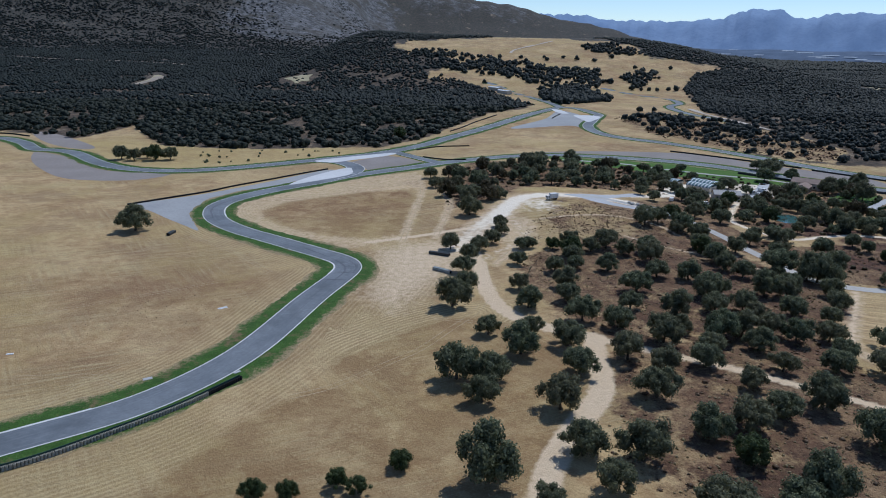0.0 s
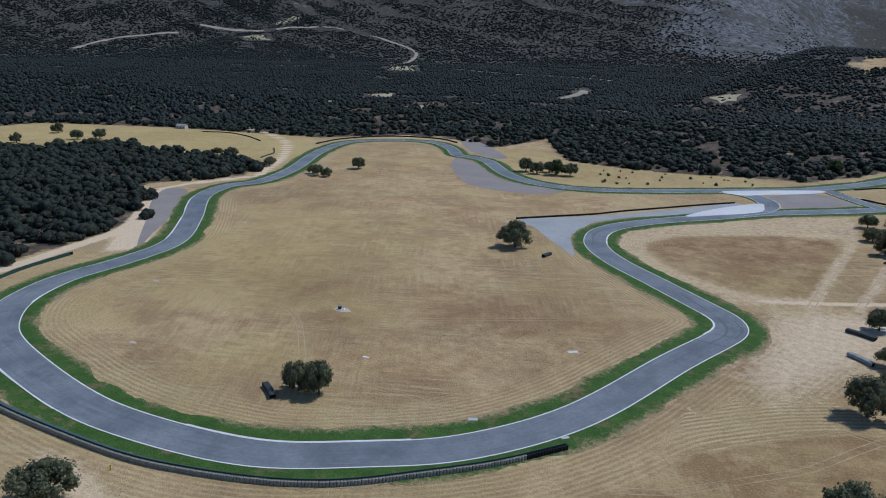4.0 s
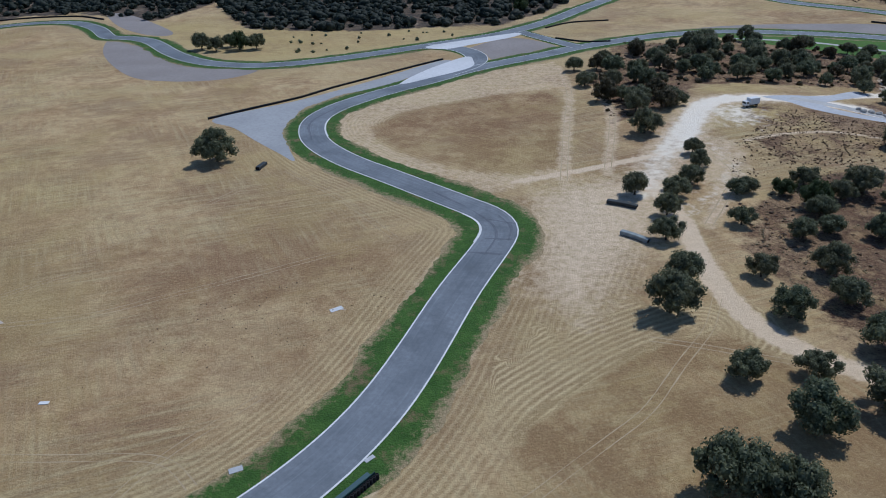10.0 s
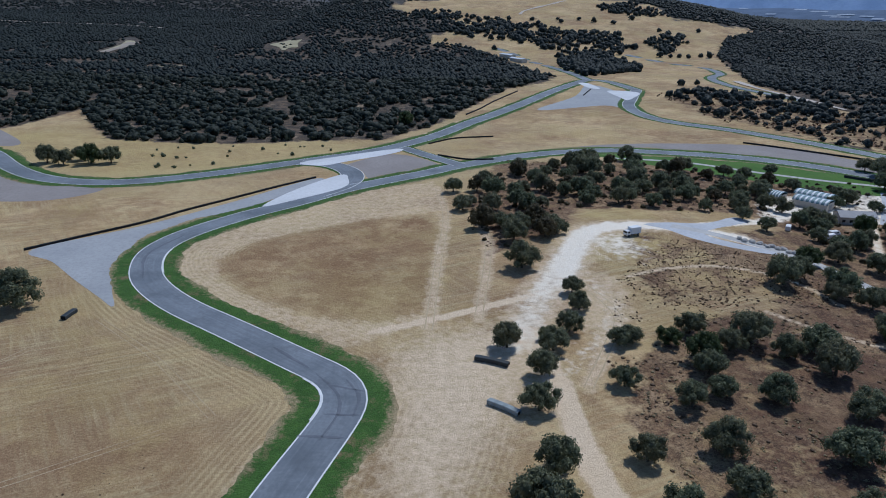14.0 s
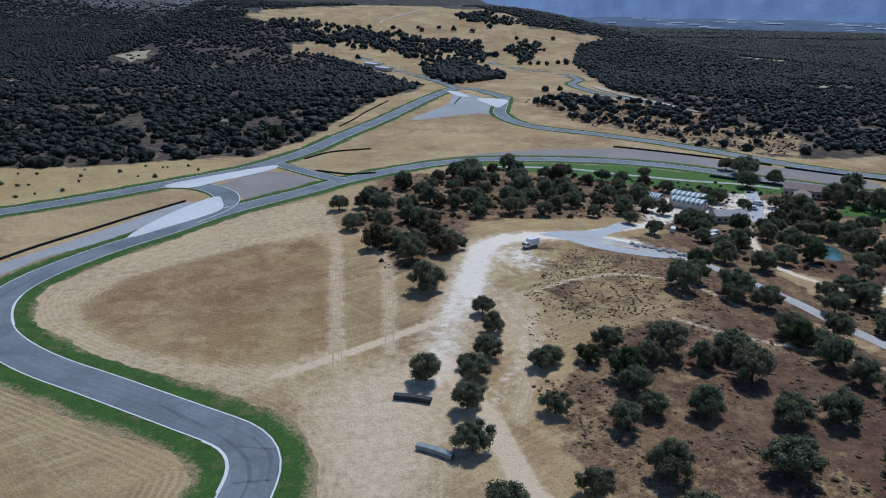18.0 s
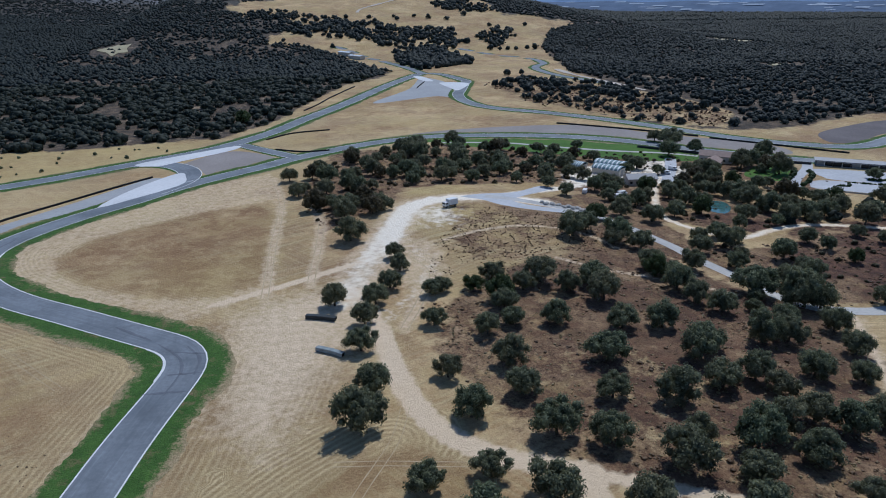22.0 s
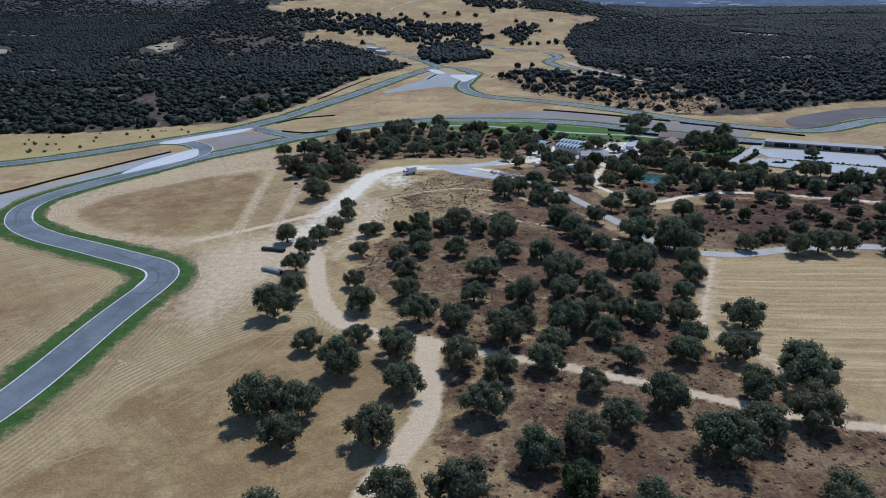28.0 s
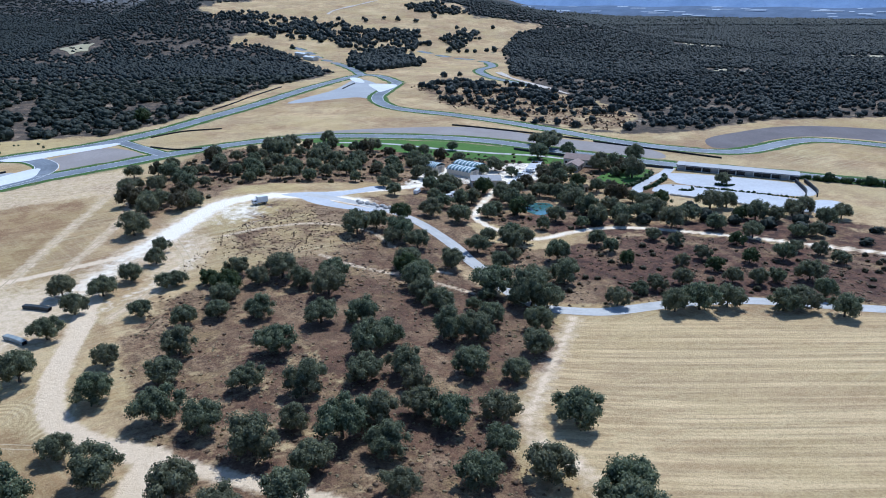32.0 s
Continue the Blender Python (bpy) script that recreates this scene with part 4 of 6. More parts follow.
for x, y, r in ((-120, 88, 3.4), (-92, 64, 0.9), (-48, 98, 1.8), (-150, 37, 2.0), (-190, 74, 2.2), (-228, 149, 2.2)):
    k = random.Random(int(x * y))
    tagged(patch("bare_patch", [(x + r * k.uniform(0.75, 1.2) * math.cos(a), y + 0.7 * r * k.uniform(0.75, 1.2) * math.sin(a)) for a in np.arange(0, 6.28, 0.7)], 0.03, PALE_SOIL, 2.0),
           "pale patch of bare soil in dry grass", "bare soil", kind="structure")

# rubber laid down round the tight bend, and plain dark bands straight across it
for line, w in (([(-24, 149.5), (-18.5, 141.5), (-17, 134), (-19.5, 124)], 0.35), ([(-17, 147), (-13.5, 140), (-14, 132)], 0.35), ([(-84, 206), (-90, 226), (-85, 246)], 0.5), ([(-20, 133.1), (-12.8, 132.8)], 0.35), ([(-24, 125.5), (-14.9, 124.9)], 0.4),
                ([(-20, 144.5), (-12.5, 142)], 0.35), ([(-36, 162), (-26, 152)], 0.5)):
    n = spline(line, 1.0)
    taper = np.sin(np.linspace(0.1, 3.04, len(n))) ** 0.5
    tagged(strip("dark_mark", n, (w + wave(len(n), len(n), 0.2, 1)) * taper, -(w + wave(len(n), 7, 0.2, 1)) * taper, 0.118, ASPHALT_DARK, 2), "dark mark on the asphalt", "skid mark", kind="structure")

# wheel ruts
RUTS = ((TWIN_TRACK, 1.0), (FIELD_TRACK, 1.0), (KNOLL_PATH, 1.0), (ROUGH_TRACK, 0.9), (INFIELD_TRACK, 0.8), (ARC_TRACK, 0.8),
        ([(-94, 51), (-82, 52), (-73, 53), (-64.5, 53), (-58, 48)], 0.8), ([(-71.6, 31), (-69, 43), (-65, 54), (-55, 69)], 0.7), ([(-87, 23), (-90, 30), (-91, 35)], 0.7),
        ([(-116, 87), (-100, 92), (-85, 102), (-70, 112), (-50, 127)], 0.8), ([(-126, 112), (-114, 122), (-105, 136), (-93, 161)], 0.8), ([(-124, 98), (-118, 105), (-112, 110)], 0.7),
        ([(14, 92), (22, 90.5), (30, 88.5), (40, 86)], 0.7))
for ring, gauge in RUTS:
    n = spline(ring, 2.0)
    for off in (gauge, -gauge):
        w = 0.15 if gauge == 1.0 else 0.085
        a = off + w + wave(len(n), int(gauge * 90) + len(n), 0.8 * w, 1)
        b = off - w - wave(len(n), int(gauge * 70) + len(n), 0.8 * w, 1)
        tagged(strip("wheel_rut", n, a, b, 0.022, RUT, 1), "pale wheel rut worn into dry grass", "wheel rut", kind="structure")

# far mountains behind the plain, their blue haze put into the base colour
ridge_v, ridge_f = [], []
angles = np.linspace(-2, -66, 260)
PEAKS = [(0, 1.9), (-9, 2.0), (-11.5, 1.95), (-13.3, 1.6), (-15.7, 1.6), (-18.5, 1.55), (-20.5, 1.75), (-21.6, 1.8), (-22.6, 2.3), (-23.6, 2.45), (-25.4, 2.4), (-26, 2.0),
         (-27, 1.75), (-28.2, 2.1), (-30, 2.2), (-33, 2.1), (-36, 2.5), (-38.5, 2.0), (-41, 2.4), (-45, 2.3), (-52, 1.6), (-66, 1.5)]
tops = 78 + 4400 * np.tan(np.radians(np.interp(-angles, [-p[0] for p in PEAKS], [p[1] for p in PEAKS])))
tops = tops + 4 * np.sin(angles * 3.7 + 1) + 3 * np.sin(angles * 9.1) + 2 * np.sin(angles * 17.3)
for a, top in zip(np.radians(angles), tops):
    for far, part_of in ((3980, 0.10), (4060, 0.26), (4150, 0.46), (4270, 0.72), (4400, 1.0), (4550, 0.8)):
        spur = 1 + (0.10 * math.sin(a * 95 + far / 90) + 0.06 * math.sin(a * 210 - far / 60)) * (0.2 < part_of < 1)
        ridge_v.append((-math.sin(a) * far, math.cos(a) * far, top * part_of * spur))
for i in range(len(angles) - 1):
    for k in range(5):
        ridge_f.append((i * 6 + k, (i + 1) * 6 + k, (i + 1) * 6 + k + 1, i * 6 + k + 1))
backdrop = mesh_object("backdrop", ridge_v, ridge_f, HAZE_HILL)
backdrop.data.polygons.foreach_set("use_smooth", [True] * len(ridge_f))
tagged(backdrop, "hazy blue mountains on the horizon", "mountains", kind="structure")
# plain in front of the mountains, a darker haze blue painted on
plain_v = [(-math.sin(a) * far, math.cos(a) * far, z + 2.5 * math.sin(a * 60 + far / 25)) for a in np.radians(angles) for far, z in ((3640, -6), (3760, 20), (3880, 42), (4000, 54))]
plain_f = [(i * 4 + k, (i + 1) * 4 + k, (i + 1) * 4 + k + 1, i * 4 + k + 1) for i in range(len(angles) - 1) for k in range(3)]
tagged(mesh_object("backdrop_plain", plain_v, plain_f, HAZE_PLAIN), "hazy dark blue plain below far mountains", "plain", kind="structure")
# pale fields on that plain, with the same haze in their colour
pale = random.Random(12)
for k in range(46):
    a, far = math.radians(-pale.uniform(17, 50)), pale.uniform(3680, 3970)
    z = np.interp(far, [3640, 3760, 3880, 4000], [-6, 20, 42, 54]) + 3.2
    wide, deep = pale.uniform(12, 46) * (2.5 if k < 5 else 1), pale.uniform(5, 12)
    ring = [(-wide, -deep), (wide * 0.8, -deep * 0.7), (wide, deep), (-wide * 0.7, deep * 0.8)]
    verts = [(-math.sin(a) * far + u * math.cos(a) - w * math.sin(a), math.cos(a) * far + u * math.sin(a) + w * math.cos(a), z + w * 0.19) for u, w in ring]
    tagged(mesh_object("far_field", verts, [(0, 1, 2, 3)], HAZE_FIELD), "small pale field on the hazy plain", "field", kind="structure")


# ---- things ----
def part(name, bm, material, parent=None, label=""):
    me = bpy.data.meshes.new(name)
    bm.to_mesh(me)
    bm.free()
    me.materials.append(material)
    ob = new(name, me)
    ob.parent = parent
    return tagged(ob, label)


def thing(name, m, label, category, group="", kind=""):
    ob = new(name)
    ob.empty_display_size = 0.3
    ob.matrix_basis = m
    return tagged(ob, label, category, group, kind)


def tube(bm, path, radii, n=7):
    """A tapering limb through the given places."""
    rings = []
    for i, (p, r) in enumerate(zip(path, radii)):
        p = Vector(p)
        d = (Vector(path[min(i + 1, len(path) - 1)]) - Vector(path[max(i - 1, 0)])).normalized()
        u = d.orthogonal().normalized()
        v = d.cross(u)
        rings.append([bm.verts.new(p + r * (math.cos(2 * math.pi * k / n) * u + math.sin(2 * math.pi * k / n) * v)) for k in range(n)])
    for a, b in zip(rings, rings[1:]):
        for k in range(n):
            bm.faces.new((a[k], a[(k + 1) % n], b[(k + 1) % n], b[k]))
    bm.faces.new(rings[-1])
    return bm


def oak(seed, leaves, cards=2600, trunk=0.30, limbs=4):
    """An oak with a crown one metre in radius: a short trunk, limbs, and lobes of leaf clumps that reach low down."""
    rng = random.Random(seed)
    root = thing("holm_oak", Matrix(), "", "tree")
    lobes = [(Vector((rng.uniform(-0.1, 0.1), rng.uniform(-0.1, 0.1), 0.66)), 0.42)]
    count = rng.randint(27, 34)
    flat = rng.uniform(0.42, 0.56)
    swell, turn = rng.uniform(0.10, 0.24), rng.uniform(0, 6.28)
    for i in range(count):
        up = 1.0 - 1.62 * (i + 0.5) / count + rng.uniform(-0.1, 0.1)
        a = 2.4 * i + rng.uniform(-0.4, 0.4)
        if rng.random() < 0.14 and up < 0.8:
            continue
        out = 1 + swell * math.sin(2 * a + turn) + 0.12 * math.sin(5 * a + 2 * turn)
        r = 0.74 * out * math.sqrt(max(0.05, 1 - up * up)) * rng.uniform(0.74, 1.14)
        lobes.append((Vector((r * math.cos(a), r * math.sin(a), 0.70 + flat * up * rng.uniform(0.82, 1.2))), rng.uniform(0.15, 0.31)))
    bm = bmesh.new()
    lean = Vector((rng.uniform(-0.06, 0.06), rng.uniform(-0.06, 0.06), 0))
    fork = lean + Vector((0, 0, trunk))
    tube(bm, [(0, 0, -0.05), lean * 0.5 + Vector((0, 0, trunk * 0.5)), fork], [0.085, 0.062, 0.055], 8)
    part("trunk", bm, BARK, root)
    for c, r in lobes[1:limbs * 3:3]:
        mid = fork.lerp(c, 0.5) + Vector((rng.uniform(-0.05, 0.05), rng.uniform(-0.05, 0.05), 0.02))
        part("limb", tube(bmesh.new(), [fork - Vector((0, 0, 0.04)), mid, c], [0.045, 0.028, 0.012], 5), BARK, root)
    bm = bmesh.new()
    for c, r in lobes:
        m = Matrix.Translation(c) @ Euler((rng.uniform(0, 3), rng.uniform(0, 3), 0)).to_matrix().to_4x4()
        made = bmesh.ops.create_icosphere(bm, subdivisions=1 if r < 0.4 else 2, radius=r * 0.78, matrix=m)["verts"]
        for v in made:
            v.co += Vector((rng.gauss(0, 0.13), rng.gauss(0, 0.13), rng.gauss(0, 0.11))) * r
    bm.verts.index_update()
    verts, faces = [v.co.copy() for v in bm.verts], [tuple(v.index for v in f.verts) for f in bm.faces]
    bm.free()
    total = sum(r * r for _, r in lobes)
    for c, r in lobes:
        for _ in range(int(cards * r * r / total)):
            while True:
                d = Vector((rng.gauss(0, 1), rng.gauss(0, 1), rng.gauss(0.15, 1))).normalized()
                if d.z > -0.85:
                    break
            p = c + Vector((d.x * r, d.y * r, d.z * r * 0.9)) * rng.uniform(0.72, 1.30)
            s = rng.uniform(0.026, 0.068) * (2600 / cards) ** 0.45
            n = (d + Vector((rng.gauss(0, 0.5), rng.gauss(0, 0.5), rng.gauss(0.15, 0.5)))).normalized()
            u = n.orthogonal().normalized()
            u = (u * math.cos(t := rng.uniform(0, 6.28)) + n.cross(u) * math.sin(t)).normalized()
            w = n.cross(u)
            k = len(verts)
            verts += [p - u * s - w * s * 0.5, p + u * s * 0.2 - w * s * 0.9 + n * s * 0.3, p + u * s, p + u * s * 0.1 + w * s * 0.9 + n * s * 0.3]
            faces.append((k, k + 1, k + 2, k + 3))
    me = bpy.data.meshes.new("crown")
    me.from_pydata([tuple(v) for v in verts], [], faces)
    me.polygons.foreach_set("use_smooth", [True] * len(faces))
    me.materials.append(leaves)
    crown = new("crown", me)
    crown.parent = root
    return root


OAKS = {}


def plant(kind, x, y, r, label, group, rng, tall=1.0):
    """An oak of crown radius r at a place."""
    seed = rng.randrange(5)
    r = r * 0.97
    key = (kind, seed)
    m = pose(x, y, height(x, y), 0, 0, rng.uniform(0, 360)) @ Matrix.Diagonal((r, r, r * tall * rng.uniform(1.0, 1.26), 1))
    if key not in OAKS:
        leaves = {"dark": LEAF, "light": LEAF, "green": LEAF_GREEN, "brown": LEAF_BROWN}[kind]
        OAKS[key] = oak(100 + seed + 10 * len(kind), leaves, {"dark": 4200, "green": 3600, "light": 3000, "brown": 1800}[kind], limbs={"dark": 4, "green": 3}.get(kind, 1))
        ob = OAKS[key]
        ob.matrix_basis = m
    else:
        first = OAKS[key]
        ob = copy_thing(first, m @ Matrix.Diagonal((*(1 / s for s in first.scale), 1)))
    return tagged(ob, label, "tree", group)


KNOLL_TREES_A = [(64, 3.5, 5.5), (78.5, 5.5, 4.6), (34.5, 5.5, 3.2), (84.5, 9, 5.3), (47, 10, 4.2), (24.5, 13, 6.6), (75.5, 19.5, 4.1), (55, 20.5, 5.4), (43.5, 22, 5), (105, 25.5, 6.1),
                 (71, 29, 4.8), (115, 30.5, 5.5), (81, 32.5, 5), (129.5, 34.5, 5.8), (90, 37, 4.7), (42, 40, 5.1), (101, 42, 5.1), (25, 42.5, 4.3), (123.5, 45.5, 4.9), (65, 46, 5.2),
                 (136.5, 47, 6.8), (89, 51, 3.8), (27.5, 52, 5.1), (19.5, 54, 5.8), (140, 55, 5.6), (49.5, 57.5, 5), (71, 59.5, 4.3), (101, 61, 3.7), (82, 62, 4.7), (115, 62, 4.5),
                 (128.5, 62, 4.9), (63.5, 66, 4.9)]
KNOLL_TREES_B = [(36.5, 68.5, 5.5), (86.5, 70.5, 4.4), (122, 71, 3.9), (100.5, 73, 4.5), (49.5, 74, 5.3), (76, 77, 5.3), (92.5, 79.5, 5.4), (140.5, 79.5, 5.9), (114, 80.5, 4.6),
                 (29, 81, 3.7), (99.5, 82.5, 4.7), (41, 82.5, 3.6), (124.5, 83, 4.5), (83.5, 84.5, 3.4), (109, 85, 4.2), (66, 87, 4.5), (57, 92, 5.2),
                 (86, 97, 5.2), (109.5, 96, 3.8), (133, 98.5, 3.8), (42.5, 101.5, 4.6), (73.5, 102, 4.1), (123, 102, 4.9), (19.5, 102, 5.6), (108, 102.5, 4.4),
                 (99, 101, 4.7), (55.5, 107.5, 4.5)]
KNOLL_TREES_C = [(142.5, 111.5, 4.5), (101.5, 114, 5.4), (24.5, 114, 4.7), (79.5, 117, 5.3), (41.5, 118, 3.5), (106.5, 119, 4.4), (129.5, 119.5, 4.7), (122.5, 120, 5.1), (57, 120.5, 4.5),
                 (147, 124, 4.5), (135, 128.5, 4.2), (101, 131, 4.6), (90.5, 132.5, 4.8), (24, 135, 4.1), (56, 136.5, 3.9), (75, 138.5, 4.2), (123, 138.5, 4.6), (150.5, 140, 6.8),
                 (64, 140.5, 3.7), (44, 144.5, 3.4), (119.5, 145.5, 4.1), (26.5, 149.5, 3.7), (141.5, 149.5, 6.8), (93.5, 150, 5.3), (64.5, 150, 4.1), (119, 155, 5), (65.5, 156, 4.5), (85.5, 157.5, 4),
                 (95.5, 161, 5.1), (31, 161, 4.3)]
KNOLL_TREES_D = [(73.5, 161, 3.8), (20, 162.5, 4.2), (47.5, 163.5, 3.4), (122.5, 163.5, 4.1), (59.5, 164, 3.3), (50, 165, 3.4), (118, 165.5, 4), (80.5, 165.5, 5.8), (30.5, 166.5, 2.6), (67, 170, 4),
                 (36.5, 171, 3.6), (133.5, 171, 4.5), (119, 171, 5), (150, 171.5, 3.9), (41.5, 183.5, 3.5), (125.5, 189.5, 4.5), (41.5, 194, 3.2), (120.5, 198.5, 5.6), (106, 203, 5.9), (29.5, 213.5, 5.8),
                 (45.5, 245.5, 4), (29.5, 247, 4.4)]
TREES_FIELD = [(-109, 184, 7.4), (-93.2, 41, 4.1), (-88.2, 42.3, 4.0), (-286, 263, 4.5), (-278, 262, 4.0), (-293, 266, 3.5), (-282, 298, 5.2), (-188, 357, 6.0), (-178, 353, 5.0),
               (-166, 356, 6.0), (-157, 358, 5.5), (-174, 364, 5.0), (14, 279, 4.6), (11, 308, 4.5), (-15, 476, 6.0), (231, 356, 7.5), (270, 324, 5.5), (288, 265, 4.5)]
TREES_ROAD = [(175.9, 138, 4.3), (190.2, 130.6, 5.1), (198, 130.8, 6.2), (206.8, 130.8, 5.3), (221.4, 125.4, 5.4), (227.4, 125.7, 5.7), (235.8, 118.4, 5.3), (239.7, 131.5, 4.4)]
TREES_PARK = [(230.4, 242.5, 3.7), (239.5, 234, 4.9), (210.2, 210, 3.6), (221.6, 217.9, 5.7), (228.3, 204, 6.3), (239.5, 212.4, 5.7), (258.6, 226.6, 6.9), (266.4, 226.8, 5.3), (267.2,
              207.2, 6.2), (263.5, 210.4, 4.5), (286.7, 211, 5.6), (293, 212.5, 5.3), (290.7, 195.9, 5.4), (303.6, 203, 5.3), (252.8, 187.4, 5), (275.7, 205.8, 4.5)]
TREES_DELL = [(174.2, 231.2, 5), (182.3, 243.2, 4.4), (186.9, 220.7, 5.2), (217.2, 275, 4.3), (222.1, 262.9, 4.5), (228.4, 252.4, 4.4), (201.9, 239.7, 6.5), (203.4, 228.7, 6), (191.8,
              299.8, 3.8), (208.7, 300.6, 4.5), (218.1, 336.5, 6.8), (233.8, 362.2, 8.1), (240.6, 302.4, 7.2), (248.9, 304.8, 6.2), (250.5, 285, 7.3), (275.3, 333.2, 5.2), (161, 229.3,
              4.7), (178, 306.1, 4.1), (186.7, 312.5, 5.3), (159.2, 250.6, 4.4), (192.8, 258.8, 5.5), (194.2, 211, 3.5)]
TREES_EAST = [(191.7, 190.3, 4.3), (193.2, 168.8, 3.5), (192.7, 146.6, 3.7), (214.6, 192.4, 3.9), (210.7, 163.7, 3.6), (218.9, 183.4, 3.8), (221.4, 169.4, 3.7), (244.6, 199.3, 5),
              (219.6, 158.5, 3.6), (235.4, 162.8, 3.7), (248.7, 163.4, 4.4), (244.8, 144.8, 5.1), (226.6, 145, 3.9), (264.5, 165.3, 3.7), (265.6, 157.1, 3.7), (202.8, 149.1, 4),
              (193.3, 182.4, 3.7), (242.2, 181.2, 3.7), (186.4, 144.9, 3.2), (219.4, 147.8, 3.7), (233.1, 145.3, 3.5), (269.6, 184.5, 4.2), (278.1, 184.9, 4.3), (258.3, 170.7, 3.5)]
TREES_LOW = [(171.6, 176.9, 5.4), (155.8, 154.2, 5.5), (147.4, 140.9, 4.9), (166.4, 156.6, 5.8), (154.5, 138.2, 5.9), (138.4, 144.8, 3.4), (145.9, 186.5, 4.7), (152.6, 198.1, 4.2),
             (162.7, 202.3, 4.5), (165.9, 196, 4.4), (157.1, 179.7, 3.5), (132.8, 138.4, 2.9), (170.8, 165.3, 4.5)]
TREES_SOUTH = [(-100, -15, 6.0), (60, -12, 5.0), (96, -2, 5.5), (116, 8, 5.2)]
TREES_YARD = [(109, 300, 4.5), (91, 284, 4.2), (114, 305, 4), (124, 275, 3.8), (127, 260, 4), (145, 271, 4.4), (148, 356, 4.2), (175, 363, 4), (133, 300, 4.4), (229, 372, 5), (78, 288, 4.6), (94, 310, 4.4), (238, 342, 5), (174, 321, 4), (152, 268, 4.2)]
TREES_FORK = [(113.6, 208.9, 4.6), (124.7, 224.4, 4.5), (137.6, 229.8, 5), (147.3, 222.5, 5.2), (159, 191.4, 5), (118, 195, 4.2), (169, 268.7, 4.8), (153.8, 281, 4.6), (128.7, 290, 4.8), (148.8, 293.6, 4.4),
              (-576, 232, 5), (-525, 237, 5), (-560, 273, 6), (-503, 252, 6), (-548, 286, 6), (-402, 284, 4.2), (-387, 284, 4.6), (-336, 271, 4.2), (-341, 277, 3.6), (-615, 289, 6)]
BUSHES = [(-17, 7, 2.4), (-11, 7, 2.2), (1, 9, 2.2), (-3, 11, 2.4), (8, 17, 2.5)]

dice = random.Random(7)
for rows, label, group in ((KNOLL_TREES_A + KNOLL_TREES_B, "holm oak with a dense dark green crown on brown scrub", "oaks on the knoll"),
                           (KNOLL_TREES_C + KNOLL_TREES_D, "rounded holm oak with a dark crown on the scrub slope", "oaks on the knoll"),
                           (TREES_FIELD, "lone dark holm oak on dry straw-coloured grass", "oaks in the fields"),
                           (TREES_ROAD, "broad dark oak beside the grey field road", "oaks on the field road"),
                           (TREES_PARK, "dark oak on tan ground beside the car park", "oaks by the car park"),
                           (TREES_DELL, "dark oak among pale yards and garden lawns", "oaks round the yard"),
                           (TREES_EAST, "small spreading oak in the brown scrub", "oaks in the east scrub"),
                           (TREES_LOW, "dark oak beside the pale service road", "oaks on the service road"),
                           (TREES_YARD, "dark oak beside the sheds and white yard", "oaks round the yard"),
                           (TREES_FORK, "dark oak beside a pale dirt road", "oaks by the roads"),
                           (TREES_SOUTH, "broad holm oak with a dark crown on brown scrub", "oaks on the knoll"),
                           (BUSHES, "small round green bush on dry grass", "bushes on dry grass")):
    for x, y, r in rows:
        r = r * (0.9 if rows in (TREES_PARK, TREES_DELL, TREES_EAST, TREES_LOW, TREES_ROAD) else 1.0)
        plant("green" if rows is BUSHES or dice.random() < 0.06 else "dark", x, y, r, label, group, dice, 1.4 if y < 43 and x < -80 and y > 0 else 1.0)


def scatter(ring, gap, count, rng, keep_off=()):
    """Places inside a ring, at least gap apart and clear of the lines given with their half widths."""
    ring = [tuple(p) for p in ring]
    (x0, y0), (x1, y1) = np.min(ring, 0), np.max(ring, 0)
    got = []
    px = np.array([rng.uniform(x0, x1) for _ in range(count * 12)])
    py = np.array([rng.uniform(y0, y1) for _ in range(count * 12)])
    ok = inside(px, py, ring)
    for line, half in keep_off:
        ok &= away(px, py, np.array(line, float)) > half
    for x, y in zip(px[ok], py[ok]):
        if all((x - a) ** 2 + (y - b) ** 2 > gap * gap for a, b in got):
            got.append((x, y))
            if len(got) >= count:
                break
    return got


LISTED = TREES_YARD + TREES_DELL + TREES_LOW + TREES_PARK + TREES_EAST + TREES_FIELD + TREES_FORK
PITS = [(262, 262), (300, 228)]
OFF = [([(162, 312), (174, 300)], 7), ([(168, 322), (180, 310)], 7), ([(166, 286), (181, 284)], 8), ([(190, 290), (208, 318)], 9), ([(225, 312), (248, 312)], 10), ([(186, 232), (188, 248)], 11), (PITS, 32), ([(281, 296), (328, 262)], 22), ([(242, 263), (277, 295)], 8), (WHITE_PATH, 9), ([(62, 268), (84, 270)], 11), (GREY_ROAD, 3.4), (YARD_ROAD, 8), (VALLEY_PATH, 4), (ESSES, 24), (FIELD_EDGE, 5)]
for ring, gap, count, label, group in (
        (GROVE, 5.8, 130, "dark holm oak in the grove beside the yard", "oaks in the grove"),):
    for x, y in scatter(ring, gap, count, dice, OFF):
        if inside(np.array([x]), np.array([y]), GREEN_LAWN)[0] or min(math.hypot(x - a, y - b) for a, b, _ in LISTED) < 6.5:
            continue
        plant("brown" if dice.random() < 0.2 else "light", x, y, dice.uniform(3.0, 5.4), label, group, dice)


